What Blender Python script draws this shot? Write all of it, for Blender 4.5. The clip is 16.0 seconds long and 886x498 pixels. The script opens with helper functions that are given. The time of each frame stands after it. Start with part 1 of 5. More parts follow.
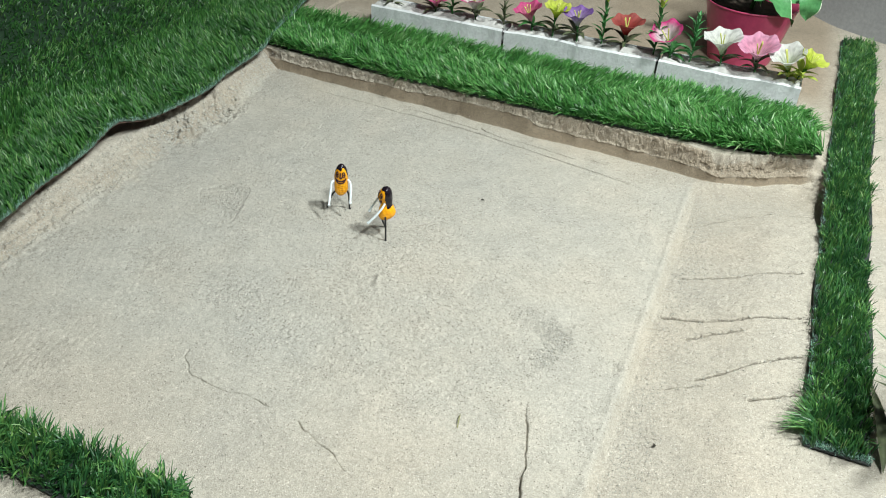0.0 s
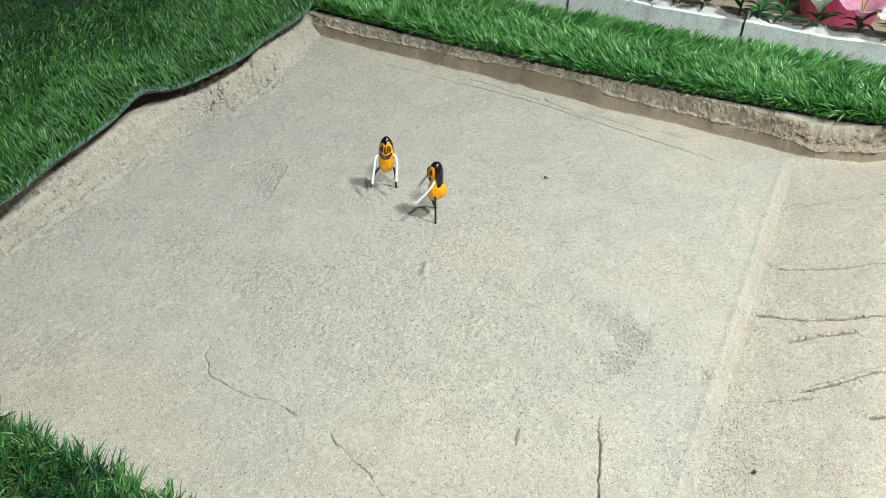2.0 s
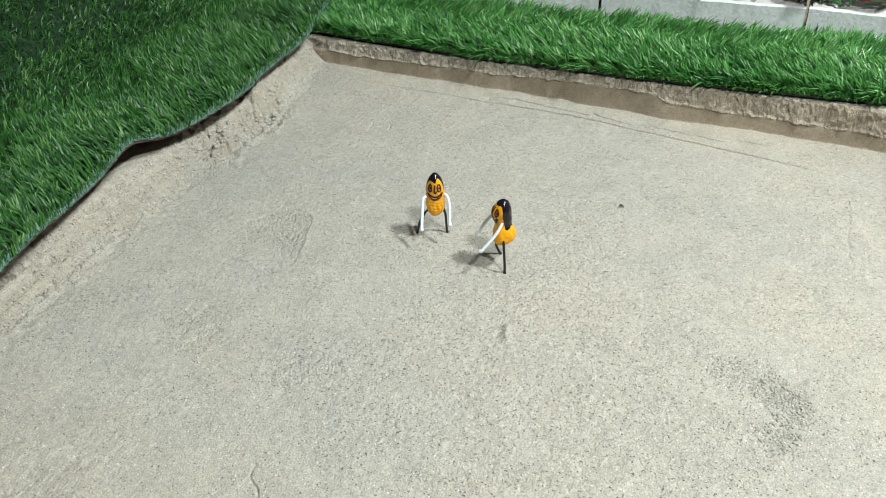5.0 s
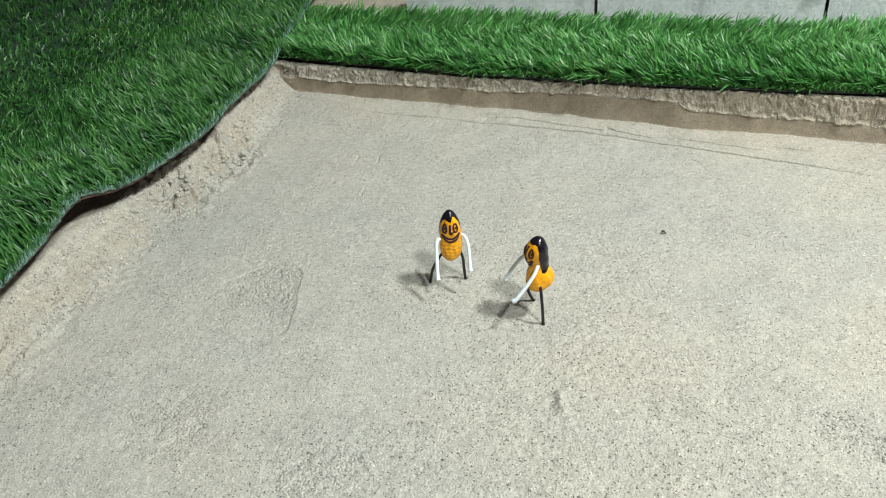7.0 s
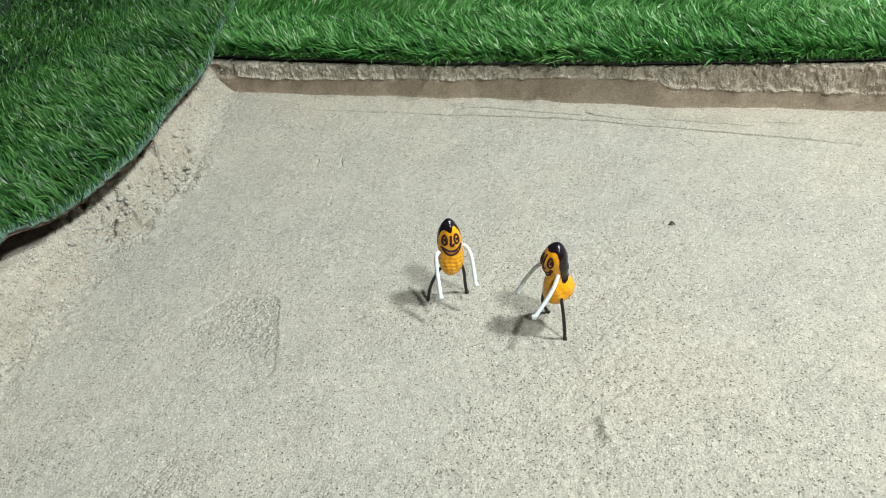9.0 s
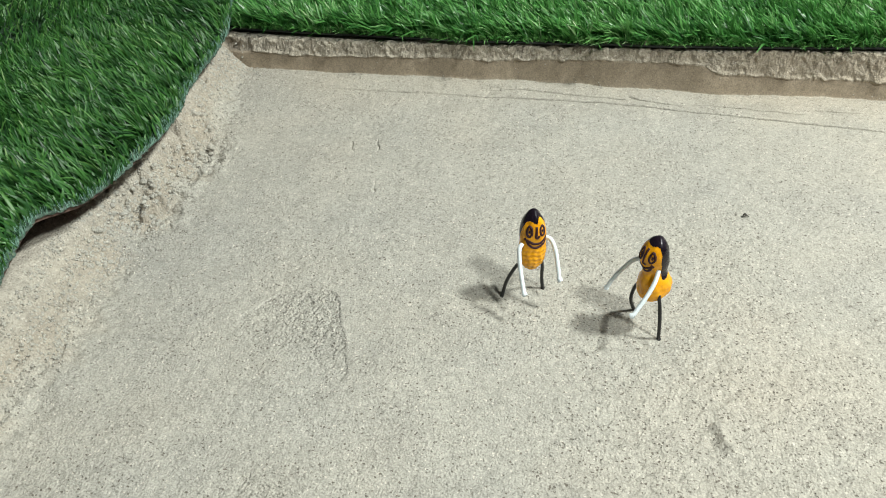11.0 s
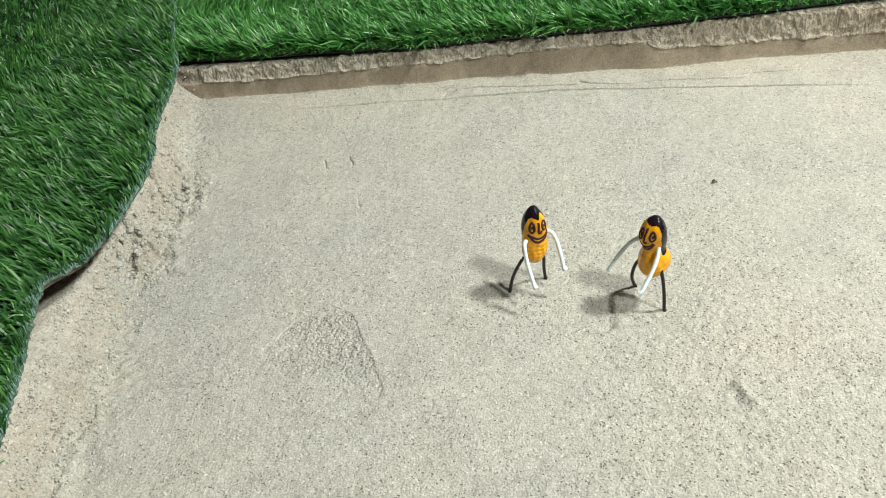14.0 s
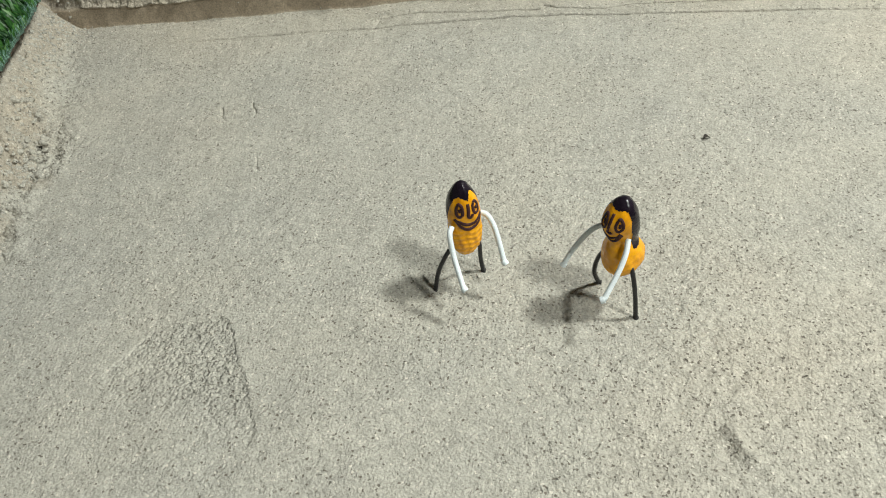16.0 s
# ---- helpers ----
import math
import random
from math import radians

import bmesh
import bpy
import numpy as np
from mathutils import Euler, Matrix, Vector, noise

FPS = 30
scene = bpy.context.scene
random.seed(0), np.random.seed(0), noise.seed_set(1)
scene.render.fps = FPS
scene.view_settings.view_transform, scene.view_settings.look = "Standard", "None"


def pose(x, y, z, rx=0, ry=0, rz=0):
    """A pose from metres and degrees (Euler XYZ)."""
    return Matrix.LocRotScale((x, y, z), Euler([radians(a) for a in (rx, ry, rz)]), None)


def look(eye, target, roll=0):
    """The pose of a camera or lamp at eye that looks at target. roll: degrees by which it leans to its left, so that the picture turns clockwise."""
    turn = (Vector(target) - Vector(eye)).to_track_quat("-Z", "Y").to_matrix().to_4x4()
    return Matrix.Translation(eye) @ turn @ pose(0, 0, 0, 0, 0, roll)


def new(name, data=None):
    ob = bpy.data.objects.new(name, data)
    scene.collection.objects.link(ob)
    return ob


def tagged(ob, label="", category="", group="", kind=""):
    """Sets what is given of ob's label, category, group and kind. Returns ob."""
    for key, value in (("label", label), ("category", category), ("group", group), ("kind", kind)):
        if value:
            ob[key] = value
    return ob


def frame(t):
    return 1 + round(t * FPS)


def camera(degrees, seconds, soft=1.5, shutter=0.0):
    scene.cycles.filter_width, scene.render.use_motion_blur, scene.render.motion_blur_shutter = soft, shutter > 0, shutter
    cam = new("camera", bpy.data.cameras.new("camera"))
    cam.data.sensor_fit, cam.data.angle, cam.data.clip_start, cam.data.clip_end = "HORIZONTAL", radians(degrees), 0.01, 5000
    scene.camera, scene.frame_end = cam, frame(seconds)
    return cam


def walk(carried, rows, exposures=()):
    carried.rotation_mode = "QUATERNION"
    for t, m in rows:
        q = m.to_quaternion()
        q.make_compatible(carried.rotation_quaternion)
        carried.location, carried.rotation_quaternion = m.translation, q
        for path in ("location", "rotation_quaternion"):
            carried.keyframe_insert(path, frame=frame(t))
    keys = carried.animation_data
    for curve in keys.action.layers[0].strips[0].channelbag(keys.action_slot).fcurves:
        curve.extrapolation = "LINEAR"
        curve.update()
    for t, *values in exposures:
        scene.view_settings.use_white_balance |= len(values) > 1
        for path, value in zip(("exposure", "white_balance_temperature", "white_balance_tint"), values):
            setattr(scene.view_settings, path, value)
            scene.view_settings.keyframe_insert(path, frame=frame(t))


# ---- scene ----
cam = camera(55.8, 16.0, 1.0)
PATH = [
    (0, (-0.013, 0.006, 0.635), (-0.597, 1.546, -0.5), 3.7),
    (0.5, (-0.025, 0.034, 0.623), (-0.632, 1.544, -0.54), 3.1),
    (1, (-0.034, 0.064, 0.602), (-0.668, 1.546, -0.582), 2.7),
    (1.5, (-0.041, 0.083, 0.583), (-0.714, 1.551, -0.596), 2.2),
    (2, (-0.053, 0.109, 0.561), (-0.749, 1.571, -0.613), 1.3),
    (2.5, (-0.068, 0.132, 0.542), (-0.775, 1.589, -0.631), 0.6),
    (3, (-0.091, 0.154, 0.525), (-0.817, 1.606, -0.644), -0.5),
    (3.5, (-0.121, 0.173, 0.509), (-0.85, 1.631, -0.65), -1.5),
    (3.7, (-0.136, 0.181, 0.506), (-0.856, 1.643, -0.652), -1.8),
    (5.8, (-0.256, 0.255, 0.46), (-0.882, 1.794, -0.654), -2.3),
    (6, (-0.27, 0.268, 0.451), (-0.9, 1.809, -0.657), -2.7),
    (6.5, (-0.288, 0.292, 0.441), (-0.909, 1.845, -0.655), -4.0),
    (7, (-0.305, 0.32, 0.429), (-0.88, 1.896, -0.659), -4.6),
    (7.5, (-0.33, 0.349, 0.419), (-0.857, 1.937, -0.675), -5.3),
    (8, (-0.351, 0.37, 0.41), (-0.833, 1.963, -0.7), -5.7),
    (8.2, (-0.358, 0.373, 0.408), (-0.824, 1.969, -0.703), -5.8),
    (10.3, (-0.457, 0.399, 0.398), (-0.717, 2.009, -0.759), -3.1),
    (10.5, (-0.469, 0.402, 0.393), (-0.721, 2.014, -0.764), -2.7),
    (11, (-0.497, 0.409, 0.387), (-0.739, 2.016, -0.779), -2.1),
    (11.5, (-0.516, 0.418, 0.386), (-0.75, 2.017, -0.792), -3.3),
    (12, (-0.529, 0.421, 0.382), (-0.732, 2.013, -0.812), -5.0),
    (12.5, (-0.55, 0.403, 0.395), (-0.715, 1.99, -0.81), -5.6),
    (13, (-0.566, 0.374, 0.408), (-0.693, 1.963, -0.801), -5.5),
    (13.5, (-0.568, 0.363, 0.419), (-0.653, 1.959, -0.784), -5.9),
    (14, (-0.556, 0.396, 0.417), (-0.614, 1.993, -0.786), -6.6),
    (14.5, (-0.54, 0.429, 0.393), (-0.584, 2.005, -0.838), -5.8),
    (15, (-0.537, 0.467, 0.364), (-0.59, 1.997, -0.923), -5.3),
    (15.5, (-0.518, 0.508, 0.357), (-0.574, 2.004, -0.968), -6.5),
    (16, (-0.506, 0.54, 0.347), (-0.563, 2.02, -0.997), -7.0),
]
walk(cam, [(t, look(eye, target, roll)) for t, eye, target, roll in PATH],
     [(0.0, -0.18, 6430, 10), (3.5, -0.21, 6430, 10), (6.0, -0.17, 6430, 10), (7.0, -0.16, 6440, 10), (7.5, -0.19, 6450, 10), (8.2, -0.15, 6480, 10), (10.5, -0.12, 6600, 10), (12.5, -0.07, 6700, 10), (14.0, -0.03, 6720, 10), (14.5, -0.10, 6740, 10), (15.2, -0.30, 6760, 10), (16.0, -0.37, 6780, 10)])

# ---- light: two bulbs under the ceiling, bounced by the pale room ----
world = bpy.data.worlds.new("room_air")
scene.world = world
world.use_nodes = True
world.node_tree.nodes["Background"].inputs[0].default_value = (0.9, 0.95, 1.0, 1)
world.node_tree.nodes["Background"].inputs[1].default_value = 0.012


def bulb(name, place, aim, watts, size, colour):
    data = bpy.data.lights.new(name, "AREA")
    data.shape, data.size, data.energy, data.color = "DISK", size, watts, colour
    ob = new(name, data)
    ob.matrix_world = look(place, aim)
    return ob


bulb("bulb_near", (0.60, -0.02, 1.78), (-0.45, 0.9, 0), 42.6, 0.24, (0.94, 1.0, 0.96))
bulb("bulb_far", (0.64, 0.98, 1.72), (-0.45, 0.9, 0), 50.0, 0.24, (0.94, 1.0, 0.96))


# ---- materials ----
def material(name, base=(0.5, 0.5, 0.5), rough=0.6, metal=0.0):
    m = bpy.data.materials.new(name)
    m.use_nodes = True
    nt = m.node_tree
    b = nt.nodes["Principled BSDF"]
    b.inputs["Base Color"].default_value = (*base, 1)
    b.inputs["Roughness"].default_value = rough
    b.inputs["Metallic"].default_value = metal
    return m, nt, b


def node(nt, kind, links=(), **values):
    n = nt.nodes.new(kind)
    for key, value in values.items():
        n.inputs[key.replace("_", " ")].default_value = value
    for key, source in links:
        nt.links.new(source, n.inputs[key])
    return n


def ramp(nt, source, stops):
    n = nt.nodes.new("ShaderNodeValToRGB")
    nt.links.new(source, n.inputs[0])
    e = n.color_ramp.elements
    while len(e) < len(stops):
        e.new(0.5)
    for slot, (at, c) in zip(e, stops):
        slot.position, slot.color = at, (*(c if len(c) == 3 else (c[0],) * 3), 1)
    return n


def blend(nt, factor, a, b, mode="MIX"):
    n = nt.nodes.new("ShaderNodeMix")
    n.data_type, n.blend_type = "RGBA", mode
    for slot, v in ((0, factor), (6, a), (7, b)):
        if isinstance(v, (int, float)):
            n.inputs[slot].default_value = v
        elif isinstance(v, tuple):
            n.inputs[slot].default_value = (*v, 1)
        else:
            nt.links.new(v, n.inputs[slot])
    return n.outputs[2]


def coords(nt):
    return nt.nodes.new("ShaderNodeTexCoord").outputs["Object"]


def relief(nt, b, height, distance, strength=1.0):
    n = node(nt, "ShaderNodeBump", [("Height", height)], Strength=strength, Distance=distance)
    nt.links.new(n.outputs[0], b.inputs["Normal"])


def noise_at(nt, place, scale, detail=3.0, rough=0.55):
    return node(nt, "ShaderNodeTexNoise", [("Vector", place)], Scale=scale, Detail=detail, Roughness=rough).outputs[0]


def sand_material():
    m, nt, b = material("sand", rough=0.9)
    p = coords(nt)
    tone = ramp(nt, noise_at(nt, p, 4.5, 4), [(0.30, (0.409, 0.399, 0.360)), (0.5, (0.444, 0.425, 0.373)), (0.72, (0.480, 0.443, 0.377))]).outputs[0]
    # damp, packed sand on the cut, dry and pale floor; also shade painted dark
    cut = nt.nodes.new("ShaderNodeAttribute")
    cut.attribute_name = "damp_shade"
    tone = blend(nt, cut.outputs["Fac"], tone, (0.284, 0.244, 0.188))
    # iron-stained, warmer sand on the trodden sides; also tints painted shade by the pot
    stain = nt.nodes.new("ShaderNodeAttribute")
    stain.attribute_name = "warm"
    tone = blend(nt, stain.outputs["Fac"], tone, blend(nt, 1.0, tone, (1.03, 0.975, 0.925), "MULTIPLY"))
    mottled = ramp(nt, noise_at(nt, p, 30, 5, 0.7), [(0.3, (0.90,)), (0.7, (1.08,))]).outputs[0]
    tone = blend(nt, 1.0, tone, mottled, "MULTIPLY")
    # where the trowel closed the surface the grains hardly show
    loose = nt.nodes.new("ShaderNodeAttribute")
    loose.attribute_name = "loose"
    patchy = node(nt, "ShaderNodeMath", [(0, noise_at(nt, p, 11, 4, 0.65)), (1, loose.outputs["Fac"])])
    open_grain = ramp(nt, patchy.outputs[0], [(0.38, (0.22,)), (0.64, (1.0,))]).outputs[0]
    grain = noise_at(nt, p, 700, 2, 0.6)
    tone = blend(nt, 1.0, tone, ramp(nt, grain, [(0.30, (0.80,)), (0.5, (1.0,)), (0.7, (1.13,))]).outputs[0], "MULTIPLY")
    # single grains: most alike, a few dark, a few pale
    wander = node(nt, "ShaderNodeTexNoise", [("Vector", p)], Scale=420.0, Detail=1.0)
    bent = node(nt, "ShaderNodeVectorMath", [(0, wander.outputs["Color"]), (2, p)])
    bent.operation = "MULTIPLY_ADD"
    bent.inputs[1].default_value = (0.0012, 0.0012, 0.0012)
    cell = node(nt, "ShaderNodeTexVoronoi", [("Vector", bent.outputs[0])], Scale=900.0)
    which = node(nt, "ShaderNodeSeparateColor", [("Color", cell.outputs["Color"])])
    tone = blend(nt, 1.0, tone, ramp(nt, which.outputs["Green"], [(0.0, (0.86,)), (0.5, (0.99,)), (1.0, (1.10,))]).outputs[0], "MULTIPLY")
    seldom = node(nt, "ShaderNodeMath", [(0, open_grain), (2, which.outputs["Red"])])
    seldom.operation, seldom.inputs[1].default_value = "MULTIPLY_ADD", 0.028
    dark = ramp(nt, seldom.outputs[0], [(0.985, (0.0,)), (1.005, (1.0,))]).outputs[0]
    # small pits share the dark tone: their inner shade is painted
    dint = ramp(nt, noise_at(nt, p, 235, 2, 0.5), [(0.685, (0.0,)), (0.735, (1.0,))]).outputs[0]
    dark = blend(nt, 1.0, dark, blend(nt, 1.0, dint, open_grain, "MULTIPLY"), "LIGHTEN")
    dry = node(nt, "ShaderNodeMath", [(1, cut.outputs["Fac"])])
    dry.operation, dry.use_clamp, dry.inputs[0].default_value = "SUBTRACT", True, 1.0
    tone = blend(nt, blend(nt, 1.0, dark, dry.outputs[0], "MULTIPLY"), tone, (0.185, 0.163, 0.135))
    glint = ramp(nt, which.outputs["Blue"], [(0.965, (0.0,)), (0.985, (1.0,))]).outputs[0]
    tone = blend(nt, blend(nt, 1.0, glint, dry.outputs[0], "MULTIPLY"), tone, (0.62, 0.58, 0.51))
    tone = blend(nt, 1.0, tone, ramp(nt, noise_at(nt, p, 190, 2, 0.55), [(0.32, (0.90,)), (0.5, (1.0,)), (0.68, (1.07,))]).outputs[0], "MULTIPLY")
    nt.links.new(tone, b.inputs["Base Color"])
    coarse = noise_at(nt, p, 260, 3, 0.65)
    lumps = node(nt, "ShaderNodeMath", [(0, coarse), (1, open_grain)])
    lumps.operation = "MULTIPLY"
    tall = node(nt, "ShaderNodeMath", [(0, lumps.outputs[0]), (2, grain)])
    tall.operation, tall.inputs[1].default_value = "MULTIPLY_ADD", 1.5
    # crumbs standing loose where the surface was torn
    torn = nt.nodes.new("ShaderNodeAttribute")
    torn.attribute_name = "torn"
    crumb = node(nt, "ShaderNodeTexVoronoi", [("Vector", bent.outputs[0])], Scale=430.0)
    deep = node(nt, "ShaderNodeMath", [(0, crumb.outputs["Distance"]), (1, torn.outputs["Fac"])])
    deep.operation = "MULTIPLY"
    hollow = node(nt, "ShaderNodeMath", [(0, deep.outputs[0])])
    hollow.operation, hollow.inputs[1].default_value = "MULTIPLY", 1.3
    both = node(nt, "ShaderNodeMath", [(0, tall.outputs[0]), (1, hollow.outputs[0])])
    both.operation = "SUBTRACT"
    pit = node(nt, "ShaderNodeMath", [(0, dark), (2, both.outputs[0])])
    pit.operation, pit.inputs[1].default_value = "MULTIPLY_ADD", -0.6
    # relief fades on the damp, pressed cut and wherever shade is painted
    keep = node(nt, "ShaderNodeMath", [(0, dry.outputs[0])])
    keep.operation, keep.inputs[1].default_value, keep.inputs[2].default_value = "MULTIPLY_ADD", 0.75, 0.25
    less = node(nt, "ShaderNodeMath", [(0, pit.outputs[0]), (1, keep.outputs[0])])
    less.operation = "MULTIPLY"
    relief(nt, b, less.outputs[0], 0.0013, 1.0)
    return m


def grass_material(name, stops, gloss=0.36):
    m, nt, b = material(name, rough=gloss)
    geo = nt.nodes.new("ShaderNodeNewGeometry")
    tuft = nt.nodes.new("ShaderNodeAttribute")
    tuft.attribute_name = "tuft"
    own = node(nt, "ShaderNodeMath", [(0, geo.outputs["Random Per Island"])])
    own.operation, own.inputs[1].default_value = "MULTIPLY", 0.55
    mixed = node(nt, "ShaderNodeMath", [(0, tuft.outputs["Fac"]), (2, own.outputs[0])])
    mixed.operation, mixed.inputs[1].default_value = "MULTIPLY_ADD", 0.45
    tone = ramp(nt, mixed.outputs[0], stops).outputs[0]
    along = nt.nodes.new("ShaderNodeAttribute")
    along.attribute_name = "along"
    # dark roots, pale tips: shade deep in the pile put into the colour
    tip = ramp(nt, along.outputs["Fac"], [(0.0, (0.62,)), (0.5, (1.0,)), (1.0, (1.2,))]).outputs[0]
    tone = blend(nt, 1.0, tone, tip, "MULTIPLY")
    nt.links.new(tone, b.inputs["Base Color"])
    b.inputs["Specular IOR Level"].default_value = 0.55
    through_leaf = node(nt, "ShaderNodeBsdfTranslucent", [("Color", tone)])
    mix = node(nt, "ShaderNodeMixShader", [(1, b.outputs[0]), (2, through_leaf.outputs[0])], Fac=0.30)
    nt.links.new(mix.outputs[0], nt.nodes["Material Output"].inputs[0])
    return m


def mottled_material(name, low, high, scale, rough, depth=0.0005, bump_scale=None, metal=0.0):
    m, nt, b = material(name, rough=rough, metal=metal)
    p = coords(nt)
    big = ramp(nt, noise_at(nt, p, scale, 5, 0.6), [(0.3, low), (0.7, high)]).outputs[0]
    fine = noise_at(nt, p, bump_scale or scale * 9, 3, 0.6)
    tone = blend(nt, 1.0, big, ramp(nt, fine, [(0.3, (0.88,)), (0.7, (1.08,))]).outputs[0], "MULTIPLY")
    nt.links.new(tone, b.inputs["Base Color"])
    relief(nt, b, fine, depth, 0.6)
    return m


def petal_material(name, throat, middle, rim):
    m, nt, b = material(name, rough=0.75)
    at = nt.nodes.new("ShaderNodeAttribute")
    at.attribute_name = "along"
    p = coords(nt)
    wob = node(nt, "ShaderNodeMath", [(0, noise_at(nt, p, 130, 2))])
    wob.operation, wob.inputs[1].default_value = "MULTIPLY_ADD", 0.3
    wob.inputs[2].default_value = -0.15
    add = node(nt, "ShaderNodeMath", [(0, at.outputs["Fac"]), (1, wob.outputs[0])])
    tone = ramp(nt, add.outputs[0], [(0.1, throat), (0.55, middle), (0.92, rim)]).outputs[0]
    # creases that run from the throat to the rim
    xyz = node(nt, "ShaderNodeSeparateXYZ", [("Vector", p)])
    turn = node(nt, "ShaderNodeMath", [(0, xyz.outputs["Y"]), (1, xyz.outputs["X"])])
    turn.operation = "ARCTAN2"
    round_it = node(nt, "ShaderNodeCombineXYZ", [("X", turn.outputs[0]), ("Y", at.outputs["Fac"])])
    streak = ramp(nt, noise_at(nt, round_it.outputs[0], 4.0, 1.5, 0.5), [(0.30, (0.72,)), (0.5, (0.97,)), (0.68, (1.10,))]).outputs[0]
    tone = blend(nt, 1.0, tone, streak, "MULTIPLY")
    nt.links.new(tone, b.inputs["Base Color"])
    soft = node(nt, "ShaderNodeBsdfTranslucent", [("Color", tone)])
    mix = node(nt, "ShaderNodeMixShader", [(1, b.outputs[0]), (2, soft.outputs[0])], Fac=0.3)
    nt.links.new(mix.outputs[0], nt.nodes["Material Output"].inputs[0])
    return m


SAND = sand_material()
# the palest stops are sheen on single blades, painted as colour
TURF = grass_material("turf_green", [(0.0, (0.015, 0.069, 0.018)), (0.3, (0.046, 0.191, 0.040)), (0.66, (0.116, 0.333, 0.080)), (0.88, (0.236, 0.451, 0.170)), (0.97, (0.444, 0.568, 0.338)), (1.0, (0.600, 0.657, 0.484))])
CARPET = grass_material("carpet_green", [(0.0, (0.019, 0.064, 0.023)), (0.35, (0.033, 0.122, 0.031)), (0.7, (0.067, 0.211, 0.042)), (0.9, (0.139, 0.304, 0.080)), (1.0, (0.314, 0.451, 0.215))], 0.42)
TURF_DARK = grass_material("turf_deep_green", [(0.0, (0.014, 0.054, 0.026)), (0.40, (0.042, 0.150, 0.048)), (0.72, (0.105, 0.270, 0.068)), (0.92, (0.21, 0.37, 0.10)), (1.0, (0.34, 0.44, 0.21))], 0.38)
BACKING = mottled_material("black_backing", (0.012, 0.016, 0.015), (0.04, 0.05, 0.047), 60, 0.8, 0.0006, 900)
FRAY = mottled_material("pale_teal_thread", (0.06, 0.22, 0.14), (0.34, 0.50, 0.43), 900, 0.7, 0.0003, 1500)
SELVEDGE = mottled_material("grey_green_selvedge", (0.015, 0.05, 0.03), (0.13, 0.19, 0.155), 620, 0.8, 0.0006, 1200)
MAT_TOP = mottled_material("dark_green_mat", (0.008, 0.030, 0.012), (0.020, 0.058, 0.024), 90, 0.85, 0.0006, 700)
UNDERLAY = mottled_material("brown_underside", (0.07, 0.042, 0.034), (0.15, 0.092, 0.07), 40, 0.85, 0.0006, 500)
PLASTER = mottled_material("grey_white_plaster", (0.56, 0.59, 0.60), (0.72, 0.755, 0.765), 22, 0.75, 0.0012, 240)
FOAM = mottled_material("white_foam", (0.40, 0.40, 0.38), (0.66, 0.66, 0.64), 30, 0.8, 0.0015, 180)
CONCRETE = mottled_material("concrete_block", (0.25, 0.255, 0.26), (0.34, 0.345, 0.35), 6, 0.9, 0.0008, 140)
MORTAR = mottled_material("mortar", (0.30, 0.29, 0.28), (0.40, 0.39, 0.37), 20, 0.95, 0.002, 160)
PALE = mottled_material("dull_wall_paint", (0.11, 0.11, 0.11), (0.15, 0.15, 0.147), 2, 0.8, 0.001, 60)
PINK_POT = mottled_material("pink_plastic", (0.43, 0.050, 0.125), (0.52, 0.075, 0.165), 7, 0.3, 0.0003, 70)
SOIL = mottled_material("dark_soil", (0.02, 0.015, 0.01), (0.07, 0.05, 0.035), 60, 0.95, 0.003, 200)
LEAF = mottled_material("fabric_leaf_green", (0.02, 0.10, 0.025), (0.05, 0.21, 0.05), 90, 0.55, 0.0004, 400)
LEAF_LIGHT = mottled_material("fabric_leaf_bright_green", (0.035, 0.17, 0.05), (0.10, 0.31, 0.11), 70, 0.5, 0.0004, 300)
LEAF_OLIVE = mottled_material("dull_olive_leaf", (0.05, 0.06, 0.035), (0.12, 0.15, 0.07), 90, 0.6, 0.0004, 400)
LEAF_YELLOW = mottled_material("yellow_green_leaf", (0.25, 0.36, 0.04), (0.48, 0.56, 0.10), 60, 0.5, 0.0004, 300)
LEAF_EDGE = mottled_material("cream_leaf_edge", (0.55, 0.66, 0.48), (0.72, 0.78, 0.62), 80, 0.5, 0.0004, 300)
STAMEN = mottled_material("yellow_green_stamen", (0.45, 0.50, 0.10), (0.65, 0.66, 0.22), 90, 0.6)
ORANGE = mottled_material("orange_gloss_paint", (0.78, 0.31, 0.006), (0.87, 0.41, 0.012), 130, 0.24, 0.0007, 260)
HAIR = mottled_material("black_gloss_paint", (0.006, 0.004, 0.007), (0.014, 0.009, 0.016), 120, 0.18, 0.0007, 300)
MARKER = mottled_material("dark_brown_marker", (0.026, 0.004, 0.004), (0.052, 0.008, 0.007), 200, 0.65)
WHITE_WIRE = mottled_material("white_plastic_cord", (0.72, 0.80, 0.84), (0.80, 0.87, 0.90), 150, 0.4)
BLACK_WIRE = mottled_material("black_plastic_cord", (0.008, 0.008, 0.009), (0.02, 0.02, 0.022), 150, 0.35)
CHIP = mottled_material("dark_leaf_fragment", (0.02, 0.016, 0.012), (0.05, 0.04, 0.03), 200, 0.8)
STRAW = mottled_material("dry_straw", (0.20, 0.21, 0.07), (0.30, 0.30, 0.12), 200, 0.7)


